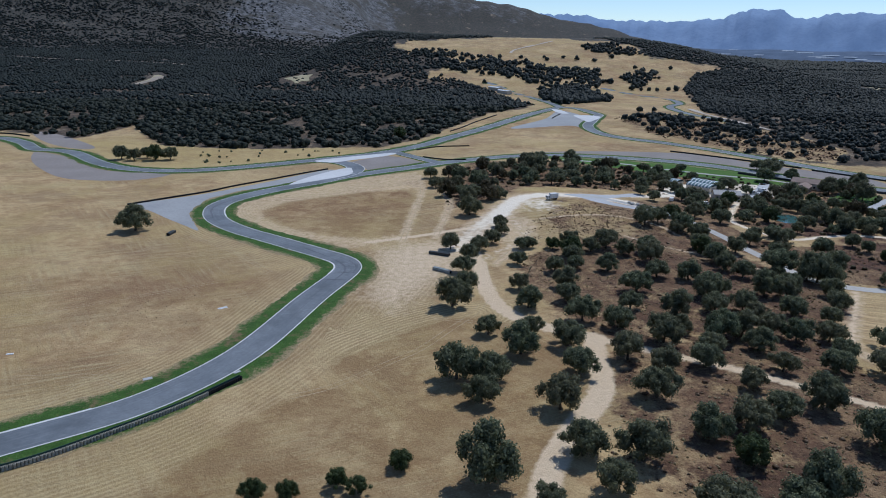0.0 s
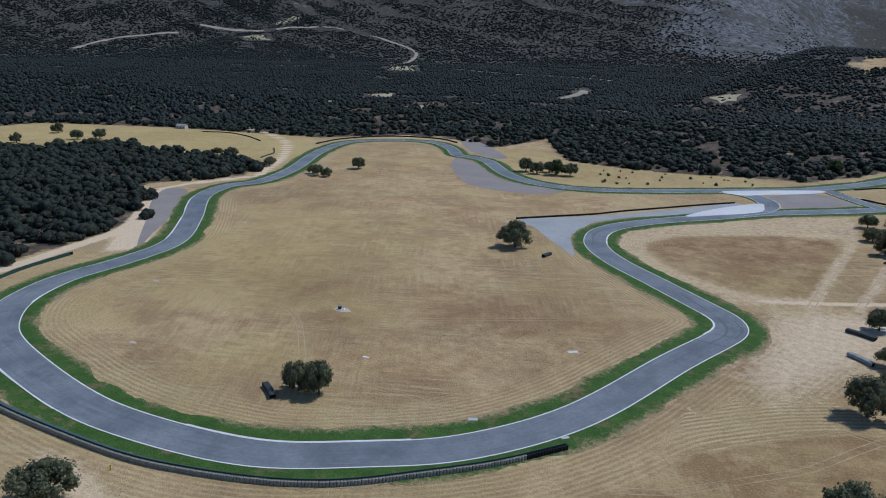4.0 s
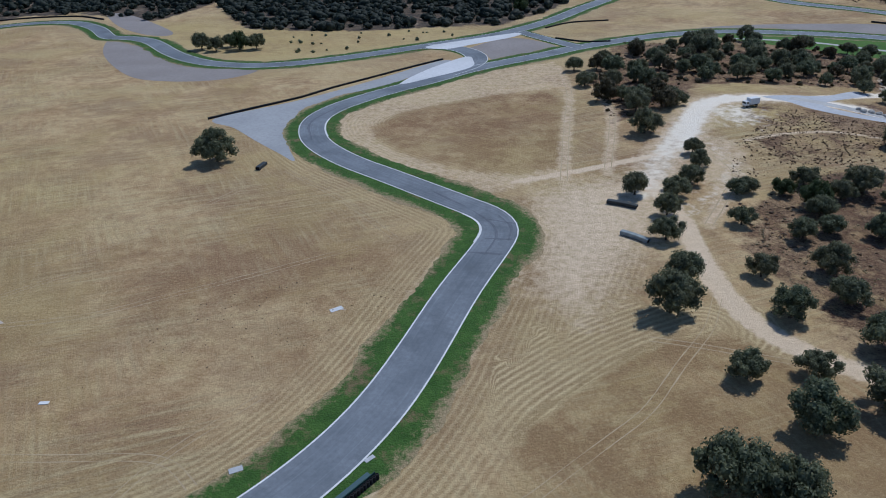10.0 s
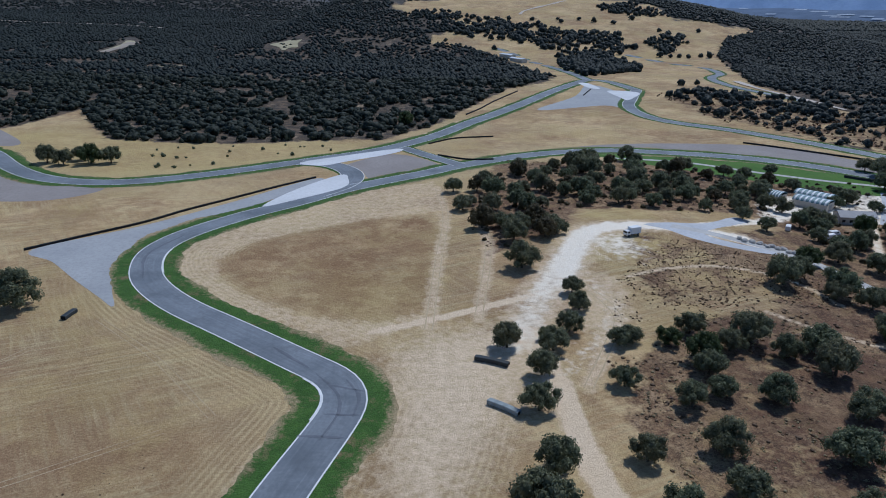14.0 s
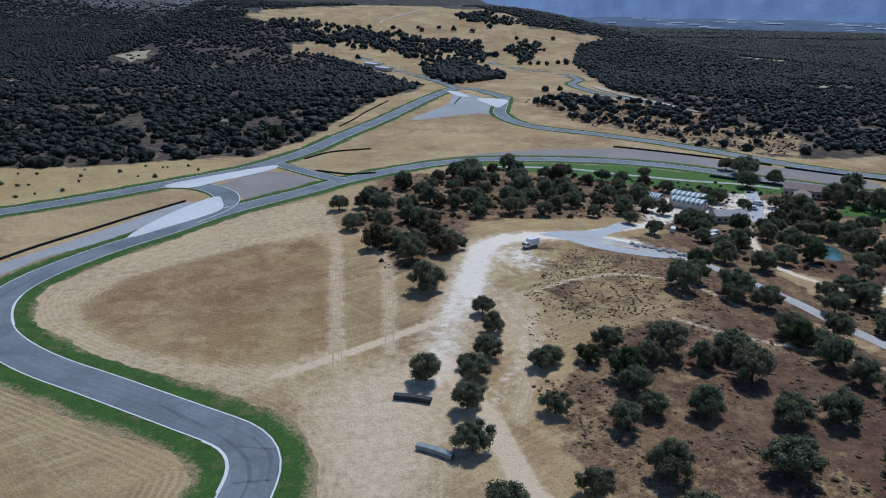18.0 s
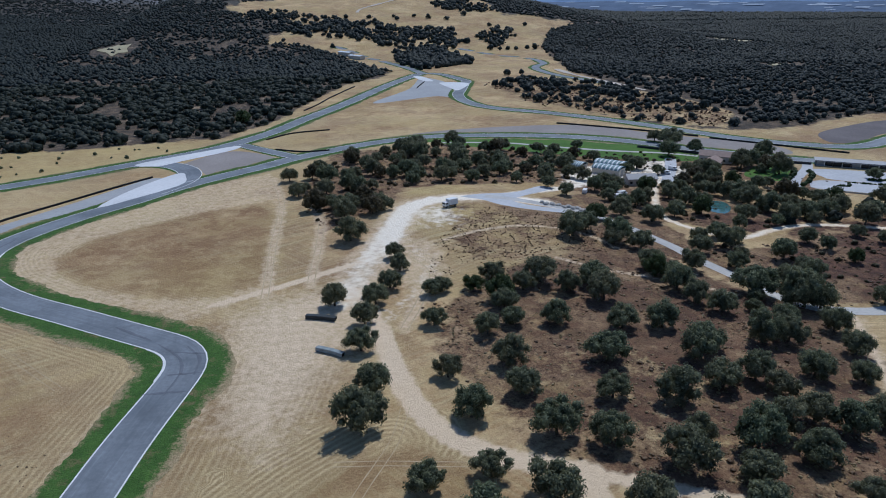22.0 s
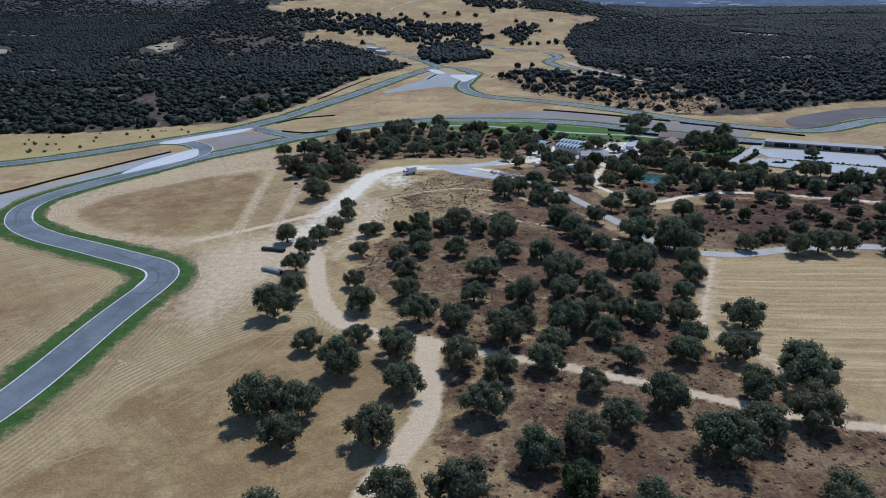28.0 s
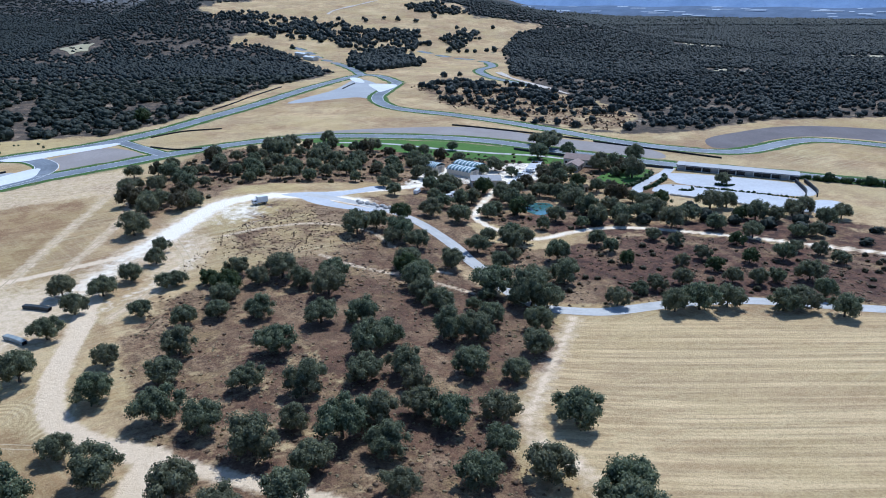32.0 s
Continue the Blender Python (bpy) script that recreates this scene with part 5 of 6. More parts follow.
# ---- far woods ----
def lumps(rng, n, cards=0, size=0.24, round_by=1, core=1.0):
    """A ragged clump of leaves about one metre in radius: places and triangles."""
    bm = bmesh.new()
    for i in range(n):
        a = rng.uniform(0, 6.28)
        r = 0.0 if i == 0 else rng.uniform(0.35, 0.7)
        s = rng.uniform(0.42, 0.7) if i else 0.7
        m = Matrix.Translation((r * math.cos(a), r * math.sin(a), 0.55 * s + rng.uniform(0.1, 0.45))) @ Euler((rng.uniform(0, 3), rng.uniform(0, 3), 0)).to_matrix().to_4x4()
        bmesh.ops.create_icosphere(bm, subdivisions=round_by, radius=s * core, matrix=m)
    for v in bm.verts:
        v.co += Vector((rng.gauss(0, 0.13), rng.gauss(0, 0.13), rng.gauss(0, 0.11)))
    squash = Vector((rng.uniform(0.8, 1.1), rng.uniform(0.8, 1.1), rng.uniform(0.75, 1.1)))
    for _ in range(cards):
        d = Vector((rng.gauss(0, 1), rng.gauss(0, 1), abs(rng.gauss(0.2, 1)) - 0.3)).normalized()
        p = Vector((d.x * squash.x, d.y * squash.y, 0.5 + 0.62 * d.z * squash.z)) * rng.uniform(0.62, 1.05)
        n2 = (d + Vector((rng.gauss(0, 0.5), rng.gauss(0, 0.5), rng.gauss(0, 0.5)))).normalized()
        u = n2.orthogonal().normalized() * size * rng.uniform(0.6, 1.3)
        w = n2.cross(u)
        bm.faces.new([bm.verts.new(p + q) for q in (-u, -w * 0.8 + n2 * 0.05, u, w * 0.9)])
    bmesh.ops.triangulate(bm, faces=bm.faces)
    bm.verts.index_update()
    out = np.array([v.co[:] for v in bm.verts]), np.array([[v.index for v in f.verts] for f in bm.faces])
    bm.free()
    return out


def bush(rng):
    """A small ragged crown for the far slopes."""
    bm = bmesh.new()
    rim = [bm.verts.new((rng.uniform(0.7, 1.15) * math.cos(a), rng.uniform(0.7, 1.15) * math.sin(a), rng.uniform(0.15, 0.5))) for a in np.arange(0, 6.2, 1.2567)]
    top, low = bm.verts.new((rng.uniform(-0.25, 0.25), rng.uniform(-0.25, 0.25), rng.uniform(0.9, 1.25))), bm.verts.new((0, 0, 0))
    for a, b in zip(rim, rim[1:] + rim[:1]):
        bm.faces.new((a, b, top))
        bm.faces.new((b, a, low))
    bm.verts.index_update()
    out = np.array([v.co[:] for v in bm.verts]), np.array([[v.index for v in f.verts] for f in bm.faces])
    bm.free()
    return out


def woods(name, places, radii, protos, label, leaves=None, category="wood", sink=0.1, squat=1.0):
    """Very many clumps in one mesh."""
    rng = np.random.RandomState(len(places))
    vs, fs, k = [], [], 0
    ground_z, pick = terrain(places[:, 0], places[:, 1]), rng.randint(len(protos), size=len(places))
    turn, tall = rng.uniform(0, 6.28, len(places)), squat * rng.uniform(0.8, 1.2, len(places))
    for i, (v, f) in enumerate(protos):
        at = np.flatnonzero(pick == i)
        c, d, r = np.cos(turn[at])[:, None], np.sin(turn[at])[:, None], np.asarray(radii)[at][:, None]
        x = (v[:, 0] * c - v[:, 1] * d) * r + places[at, 0][:, None]
        y = (v[:, 0] * d + v[:, 1] * c) * r + places[at, 1][:, None]
        z = v[:, 2] * r * tall[at][:, None] + ground_z[at][:, None] - sink
        vs.append(np.stack([x, y, z], -1).reshape(-1, 3))
        fs.append((f[None] + (k + len(v) * np.arange(len(at)))[:, None, None]).reshape(-1, 3))
        k += len(v) * len(at)
    vs, fs = np.concatenate(vs), np.concatenate(fs)
    me = bpy.data.meshes.new(name)
    me.vertices.add(len(vs))
    me.vertices.foreach_set("co", vs.ravel())
    me.loops.add(fs.size)
    me.loops.foreach_set("vertex_index", fs.ravel().astype(np.int32))
    me.polygons.add(len(fs))
    me.polygons.foreach_set("loop_start", np.arange(len(fs)) * 3)
    me.polygons.foreach_set("use_smooth", np.ones(len(fs), bool))
    me.update(calc_edges=True)
    # woods without their own leaf get the haze-tinted one
    me.materials.append(leaves or LEAF_FAR_HAZED)
    return tagged(new(name, me), label, category, kind="stuff")


def ripple(x, y, size):
    return np.sin(x / size + 1.3 * np.sin(y / size * 0.7)) * np.sin(y / size * 1.1 + 1.7 * np.sin(x / size * 0.6 + 2))


wood_dice = random.Random(3)
BROAD = [lumps(wood_dice, 5, 330, 0.085, 2, 0.8) for _ in range(8)]
LEAFY = [lumps(wood_dice, 3, 46, 0.2) for _ in range(10)]
FINE = [lumps(wood_dice, 2, 10, 0.28) for _ in range(10)]
BUSH = [bush(wood_dice) for _ in range(24)]
SMALL = [lumps(wood_dice, 1, 10, 0.35) for _ in range(8)]
far_rng = np.random.RandomState(5)


def grow(name, box, count, protos, lo, hi, label, thin=0.0, ring=None, lines=(), leaves=None, category="wood", sink=0.1, patchy=47, squat=1.0, bare=None):
    """Clumps strewn over a stretch of land, thick and thin in turn."""
    x, y = far_rng.uniform(box[0], box[1], count), far_rng.uniform(box[2], box[3], count)
    jx, jy = x + 7 * ripple(x, y, 9) + 5 * ripple(y, x, 31), y + 7 * ripple(y + 50, x, 11)
    ok = inside(jx, jy, ring) if ring else ~(inside(jx, jy, OPEN_LAND) | inside(x, y, OPEN_LAND))
    lie = 0.6 * ripple(x, y, patchy) + 0.5 * ripple(x + 300, y, patchy * 0.31) + far_rng.uniform(-0.6, 0.6, count)
    ok &= lie > -1.0 + thin
    if bare:
        ok &= far_rng.uniform(0, 1, count) > bare(x, y)
    for line, half in lines:
        ok &= away(x, y, np.array(line, float)) > half * far_rng.uniform(0.3, 1.2, count)
        if half == 12:
            ok &= ~inside(jx, jy, [tuple(q) for q in line[:-1]]) | (far_rng.uniform(0, 1, count) < 0.22)
    p, size = np.stack([x[ok], y[ok]], 1), lo + (hi - lo) * far_rng.beta(1.6, 2.4, int(ok.sum()))
    return woods(name, p, size, protos, label, leaves, category, sink, squat)


def ringed(ring):
    return list(ring) + [ring[0]]


WOOD_OFF = [(r, 17) for r in WOOD_ROADS] + [(ringed(r), 12) for r in WOOD_CLEARINGS]
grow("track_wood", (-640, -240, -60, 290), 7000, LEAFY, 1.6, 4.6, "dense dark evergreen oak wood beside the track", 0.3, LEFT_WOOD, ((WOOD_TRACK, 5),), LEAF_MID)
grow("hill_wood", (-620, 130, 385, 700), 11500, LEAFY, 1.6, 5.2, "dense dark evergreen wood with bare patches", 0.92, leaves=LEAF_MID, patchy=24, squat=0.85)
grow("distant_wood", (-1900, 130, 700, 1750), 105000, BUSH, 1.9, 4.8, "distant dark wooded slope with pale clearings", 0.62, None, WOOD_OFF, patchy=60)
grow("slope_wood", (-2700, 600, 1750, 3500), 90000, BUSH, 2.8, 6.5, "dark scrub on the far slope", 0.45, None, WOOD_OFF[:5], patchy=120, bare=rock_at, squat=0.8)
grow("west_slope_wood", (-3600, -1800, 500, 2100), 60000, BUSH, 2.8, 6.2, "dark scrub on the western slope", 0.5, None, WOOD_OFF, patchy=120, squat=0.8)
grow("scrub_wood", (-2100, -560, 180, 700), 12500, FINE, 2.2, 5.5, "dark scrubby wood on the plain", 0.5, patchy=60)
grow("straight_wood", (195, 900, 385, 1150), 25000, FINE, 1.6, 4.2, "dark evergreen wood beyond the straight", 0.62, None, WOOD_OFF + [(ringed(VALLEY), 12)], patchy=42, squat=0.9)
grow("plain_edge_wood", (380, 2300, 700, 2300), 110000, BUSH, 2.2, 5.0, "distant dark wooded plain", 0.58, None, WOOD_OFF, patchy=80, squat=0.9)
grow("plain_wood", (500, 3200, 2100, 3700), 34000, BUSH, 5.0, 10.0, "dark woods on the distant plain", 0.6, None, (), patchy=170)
for ring, count, thin in (([(-37, 1252), (14, 1291), (66, 1243), (123, 1200), (147, 1133), (113, 1062), (61, 1078), (15, 1140)], 620, 0.75),
                          ([(84, 1195), (162, 1194), (213, 1141), (285, 1127), (270, 1014), (235, 960), (181, 977), (134, 1042), (90, 1127)], 900, 0.55),
                          ([(163, 964), (223, 984), (248, 886), (226, 814), (154, 754), (149, 858)], 900, 0.2),
                          ([(307, 1064), (356, 1136), (388, 1118), (359, 1048), (293, 969)], 260, 0.3),
                          ([(298, 1354), (361, 1394), (398, 1323), (373, 1264), (298, 1299)], 260, 0.4)):
    q = np.array(ring)
    grow("hill_belt", (q[:, 0].min(), q[:, 0].max(), q[:, 1].min(), q[:, 1].max()), count, FINE, 2.8, 6.0, "belt of dark trees on the tan hillside", thin, ring, ((FAR_A, 9), (FAR_B, 9)), patchy=50)
lone = np.array([(65, 1228), (105, 1222), (125, 1225), (165, 1224), (206, 1229), (208, 1209), (263, 1216), (291, 1205), (351, 1152), (357, 1123), (411, 1151), (365, 1101), (301, 971), (313, 967), (325, 970),
                 (336, 966), (355, 974), (366, 971), (60, 1090), (20, 1060), (86, 1010), (240, 1230), (330, 1240), (255, 700), (236, 690)], float)
woods("hillside_trees", lone, far_rng.uniform(3.5, 6.0, len(lone)), FINE, "scattered dark trees on the tan hill")
grow("valley_wood", (180, 360, 385, 650), 900, LEAFY, 2.0, 5.2, "dark trees and scrub between the track and the far bend", 0.6, VALLEY, ((BACK, 12), (FAR_B, 9)), patchy=26)


def wood_of(name, ring, gap, count, lo, hi, label, leaves):
    """A stand of full-grown oaks, joined."""
    at = np.array(scatter(ring, gap, count, dice, OFF))
    woods(name, at, np.array([dice.uniform(lo, hi) for _ in at]), BROAD, label, leaves, "wood", 0.2)


wood_of("east_scrub_bushes", SCRUB_EAST, 3.2, 170, 0.4, 1.3, "low dark bushes in the brown scrub", LEAF_BROWN)
wood_of("car_park_oaks", [(196, 212), (232, 228), (262, 230), (292, 212), (345, 172), (420, 115), (300, 158), (240, 196)], 7.5, 26, 2.6, 4.0, "dark oaks on brown ground beside the car park", LEAF_MID)
wood_of("grove_bushes", GROVE, 2.8, 420, 0.5, 1.6, "low dark undergrowth between the grove oaks", LEAF_BROWN)
grow("scrub_beyond_straight", (160, 340, 395, 640), 2200, SMALL, 0.5, 1.6, "dry brown scrub between the track and the far bend", 0.7, VALLEY, ((BACK, 9), (FAR_B, 8)), DEAD, "shrub", 0.1, patchy=22)

# ---- low growth ----
for ring, count, label in ((KNOLL, 5200, "dry brown shrubs and dead leaves on the knoll"), (SCRUB_EAST, 7500, "dry brown shrubs in the east scrub"), (GROVE, 5000, "dry undergrowth in the grove")):
    q = np.array(ring)
    grow("dry_shrubs", (q[:, 0].min(), q[:, 0].max(), q[:, 1].min(), q[:, 1].max()), count, SMALL, 0.2, 1.0, label, 1.0, ring, ((GREY_ROAD, 4), (EAST_PATH, 4), (VALLEY_PATH, 4), (YARD_ROAD, 6), (SOUTH_SPUR, 5), (SOUTH_PATH, 5), (FIELD_EDGE, 4)), DEAD, "shrub", 0.03, patchy=13, squat=0.38)
TOP = [(52, 178), (62, 205), (76, 238), (100, 236), (120, 215), (110, 190), (80, 178)]
grow("hill_tufts", (50, 122, 176, 240), 3000, SMALL, 0.10, 0.5, "dry grass tufts and shrubs on the pale hilltop", 0.85, TOP, ((WHITE_PATH, 6), (GREY_ROAD, 4)), DEAD, "shrub", 0.03, patchy=12, squat=0.7)
grow("straw_tufts", (30, 160, -10, 240), 9000, SMALL, 0.15, 0.6, "pale straw tufts among the scrub", 0.8, KNOLL, ((EAST_PATH, 4), (SOUTH_SPUR, 5), (SOUTH_PATH, 5), (FIELD_EDGE, 4)), TUFT, "grass", 0.03, patchy=17, squat=0.5)
grow("field_tufts", (-230, -20, 20, 330), 2200, SMALL, 0.06, 0.22, "pale straw tufts in the mown infield", 1.1, LOOP[:34], ((LOOP, 9), (ESSES[:12], 9), (ringed(WEDGE_LOW), 9), (ringed(WEDGE_HIGH), 9), (ringed(GRAVEL_TRAP), 16), (CURVE, 10)), TUFT, "grass", 0.03, patchy=23, squat=0.4)
grow("infield_weeds", (-90, -30, 66, 124), 420, SMALL, 0.08, 0.30, "dark dry weeds scattered in the infield", 0.7, [(-88, 74), (-62, 68), (-44, 88), (-34, 112), (-46, 122), (-66, 104)], (), DEAD, "weeds", 0.03, patchy=9, squat=0.6)
grow("yellow_field_shrubs", (-150, -50, 340, 420), 60, SMALL, 0.6, 1.6, "small dark shrubs on yellow grass", 0.3, [(-150, 345), (-140, 400), (-60, 418), (-50, 392), (-100, 352)], ((LOOP, 9),), LEAF, "shrub", 0.1)


# ---- built things ----
def box(bm, x0, x1, y0, y1, z0, z1, bevel=0.0):
    """A box with softened edges."""
    made = bmesh.ops.create_cube(bm, size=1.0, matrix=Matrix.Translation(((x0 + x1) / 2, (y0 + y1) / 2, (z0 + z1) / 2)) @ Matrix.Diagonal((x1 - x0, y1 - y0, z1 - z0, 1)))
    if bevel:
        edges = list({e for v in made["verts"] for e in v.link_edges})
        bmesh.ops.bevel(bm, geom=edges, offset=bevel, segments=1, affect="EDGES")
    return bm


def solid(x0, x1, y0, y1, z0, z1, bevel=0.03):
    return box(bmesh.new(), x0, x1, y0, y1, z0, z1, bevel)


def lathe(profile, n=10):
    """A turned body from (radius, height) pairs."""
    bm = bmesh.new()
    rings = [[bm.verts.new((r * math.cos(2 * math.pi * k / n), r * math.sin(2 * math.pi * k / n), z)) for k in range(n)] for r, z in profile]
    for a, b in zip(rings, rings[1:]):
        for k in range(n):
            bm.faces.new((a[k], a[(k + 1) % n], b[(k + 1) % n], b[k]))
    bm.faces.new(rings[-1])
    return bm


def set_on(x, y, turn=0.0, lift=0.0):
    return pose(x, y, height(x, y) + lift, 0, 0, turn)


def data_of(bm, name, material):
    me = bpy.data.meshes.new(name)
    bm.to_mesh(me)
    bm.free()
    me.materials.append(material)
    return me


# a stack of four tyres, black or weathered pale
TYRE_PROFILE = [(0.24, 0.0), (0.31, 0.06), (0.31, 0.2), (0.26, 0.26), (0.31, 0.32), (0.31, 0.46), (0.26, 0.52), (0.31, 0.58), (0.31, 0.74), (0.26, 0.79), (0.31, 0.85), (0.30, 1.0), (0.17, 1.03), (0.16, 0.9)]
STACK_BLACK = data_of(lathe(TYRE_PROFILE, 9), "tyre_column", RUBBER)
STACK_WORN = data_of(lathe(TYRE_PROFILE, 9), "tyre_column", STACK_PALE)


def wall_strip(name, line, left, right, bottom, top, material, parent=None, label="", ripple_by=0.0):
    """An upright band with a thickness, along a line."""
    side, along = sides(line)
    verts, faces = [], []
    for i, (x, y) in enumerate(line):
        up = top + ripple_by * math.sin(along[i] * 5.1) * math.sin(along[i] * 1.3)
        for d, z in ((left, bottom), (left, up), (right, up), (right, bottom)):
            px, py = line[i] + side[i] * d
            verts.append((px, py, height(px, py) + z))
    for i in range(len(line) - 1):
        for k in range(3):
            faces.append((i * 4 + k, i * 4 + k + 1, i * 4 + k + 5, i * 4 + k + 4))
    faces += [(0, 3, 2, 1), tuple(len(verts) - 4 + k for k in (0, 1, 2, 3))]
    ob = mesh_object(name, verts, faces, material)
    ob.parent = parent
    return tagged(ob, label)


def tyre_barrier(points, label, pale_from=0, pale_to=0, belt_side=1, pave=True):
    """A long row of tyre stacks, a belt along its track side and a pale concrete channel before it."""
    line = spline(points, 0.64)
    x, y = line[len(line) // 2]
    ob = thing("tyre_barrier", Matrix(), label, "tyre barrier", "tyre barriers")
    for i, (px, py) in enumerate(line):
        s = new("tyre_column", STACK_WORN if pale_from <= i < pale_to else STACK_BLACK)
        s.matrix_basis = pose(px, py, height(px, py), dice.uniform(-2, 2), dice.uniform(-2, 2), dice.uniform(0, 90))
        s.parent = ob
    wall_strip("belt", line[::3], belt_side * 0.34, belt_side * 0.46, 0.0, 1.3, BELT_GREEN, ob, "dark green conveyor belt", 0.02)
    if pave:
        wall_strip("channel", line[::3], belt_side * 0.5, belt_side * 2.2, -0.05, 0.08, CHANNEL, ob, "pale blue-grey concrete channel")
    return ob


CHANNEL = plain("channel_concrete", (0.085, 0.145, 0.165), 0.85, vary=0.25, scale=0.4)
tyre_barrier([(-170, 5), (-163, 2), (-152, -1), (-140, -2), (-120, -1), (-101, 1), (-86, 5), (-71, 11), (-60, 18), (-50, 28), (-40, 39), (-31, 52)],
             "long curved tyre barrier with a dark green belt", 0, 235, 1)
tyre_barrier([(-199, 12), (-212, 22), (-222, 30), (-232, 42), (-238, 56), (-242, 76)], "curved tyre barrier beside the wood", 0, 0, -1, False)


def low_wall(points, label, tall=0.9, material=None):
    line = spline(points, 1.0)
    ob = thing("barrier_wall", Matrix(), label, "barrier", "low barriers")
    wall_strip("tyre_row", line, 0.26, -0.26, 0.0, 0.8 * tall, material or RUBBER, ob, "", 0.06)
    wall_strip("belt", line, 0.29, 0.34, 0.0, 0.8 * tall + 0.06, BELT_GREEN, ob, "dark green belt")
    return ob


low_wall([(-131, 229), (-118, 244), (-104, 260), (-94, 276), (-80, 295), (-67, 313), (-52, 332)], "low dark tyre wall along the gravel trap")
low_wall([(-388, 375), (-392, 415), (-372, 455), (-330, 468), (-300, 455)], "dark tyre wall outside the top bend", 1.2)
low_wall([(190, 434), (206, 423), (235, 401), (262, 378)], "dark tyre wall along the gravel strip", 1.1)
low_wall([(266, 372), (290, 350), (321, 319)], "dark tyre wall beside the pit straight", 1.1)
low_wall([(0, 416), (16, 434), (39, 441)], "dark low wall on pale grass", 0.9)
low_wall([(5, 385), (20, 375), (34, 376)], "dark low wall beside the crossing", 0.9)
low_wall([(211, 359), (233, 340), (256, 318), (281, 300)], "dark wall along the pit straight", 1.6, WALL_DARK)
low_wall([(-396, 335), (-377, 316), (-372, 304), (-367, 293)], "dark low tyre row on yellow grass", 0.9)
low_wall([(-526, 373), (-503, 383), (-470, 376), (-437, 360)], "dark low tyre row along the yellow field", 0.9)
low_wall([(26, 518), (38, 543), (49, 571), (60, 595), (75, 629)], "dark low tyre wall on the bank beside the track", 1.0)
low_wall([(128, 610), (142, 648)], "dark low wall in the far gravel", 1.0)


def stored_barrier(a, b, label, pale):
    """A short double row of tyre stacks under a belt, put aside on the grass."""
    a, b = Vector(a), Vector(b)
    turn = math.degrees(math.atan2(b.y - a.y, b.x - a.x))
    c, half = (a + b) / 2, (b - a).length / 2
    ob = thing("stored_barrier", set_on(c.x, c.y, turn), label, "tyre barrier", "stored barriers")
    for k in range(int(half * 2 / 0.62)):
        for row in (-0.34, 0.34):
            s = new("tyre_column", STACK_BLACK)
            s.matrix_basis = pose(-half + 0.31 + 0.62 * k, row + 0.25 * math.sin(k * 0.25), 0)
            s.parent = ob
    n = 14
    bm = bmesh.new()
    rows = []
    for k in range(n + 1):
        x = -half + 2 * half * k / n
        y = 0.25 * math.sin((x + half) / 0.62 * 0.25)
        rows.append([bm.verts.new((x, y + d, z)) for d, z in ((-0.72, 0.15), (-0.72, 1.02), (-0.6, 1.1), (0.6, 1.1), (0.72, 1.02), (0.72, 0.15))])
    for p, q in zip(rows, rows[1:]):
        for k in range(5):
            bm.faces.new((p[k], p[k + 1], q[k + 1], q[k]))
    part("belt_cover", bm, pale, ob, "worn belt wrapped over the tyres")
    return ob


BELT_PALE = plain("worn_belt", (0.33, 0.38, 0.39), 0.6, vary=0.45, scale=0.7)
BELT_DARK = plain("dark_belt", (0.05, 0.06, 0.065), 0.55, vary=0.5, scale=0.7)
stored_barrier((12, 156.4), (19.5, 153), "dark stored tyre barrier beside an oak", BELT_DARK)
stored_barrier((13.7, 137.6), (19.6, 132.8), "stored tyre barrier with a pale top", BELT_PALE)
stored_barrier((-101.5, 38.4), (-95.2, 34.6), "dark stored tyre barrier under the infield oaks", BELT_DARK)
stored_barrier((-93, 176.5), (-92, 181.5), "small stored tyre barrier on dry grass", BELT_DARK)


def wheel(parent, x, y, r, wide):
    bm = lathe([(r * 0.55, -wide / 2), (r * 0.93, -wide / 2), (r, -wide * 0.3), (r, wide * 0.3), (r * 0.93, wide / 2), (r * 0.5, wide / 2)], 14)
    ob = part("wheel", bm, RUBBER, parent)
    ob.matrix_basis = pose(x, y, r, 90)
    rim = part("rim", lathe([(r * 0.1, -wide / 2 - 0.02), (r * 0.5, -wide / 2 - 0.02), (r * 0.56, wide / 2), (r * 0.4, wide / 2 + 0.02)], 12), METAL, ob)
    return ob


def lorry(m, label):
    """A small white lorry: cab with its panes, box body, frame and wheels."""
    ob = thing("box_lorry", m, label, "lorry")
    part("box_body", solid(-3.1, 1.0, -1.2, 1.2, 0.95, 3.25, 0.06), WHITE, ob)
    cab = part("cab", solid(1.1, 2.9, -1.05, 1.05, 0.55, 2.25, 0.18), WHITE, ob)
    part("windscreen", solid(2.86, 2.93, -0.9, 0.9, 1.45, 2.1, 0.01), GLASS_DARK, cab)
    for s in (-1, 1):
        part("side_window", solid(1.5, 2.5, s * 1.03 - 0.03, s * 1.03 + 0.03, 1.45, 2.05, 0.01), GLASS_DARK, cab)
        part("headlight", solid(2.86, 2.94, s * 0.8 - 0.15, s * 0.8 + 0.15, 0.8, 1.0, 0.02), METAL, cab)
    part("chassis", solid(-3.0, 2.8, -0.45, 0.45, 0.5, 0.95, 0.03), WALL_DARK, ob)
    part("rear_door", solid(-3.16, -3.1, -1.1, 1.1, 1.05, 3.15, 0.01), ROOF_CLEAR, ob)
    for x in (-2.1, 2.0):
        for s in (-1, 1):
            wheel(ob, x, s * 0.95, 0.45, 0.3)
    return ob


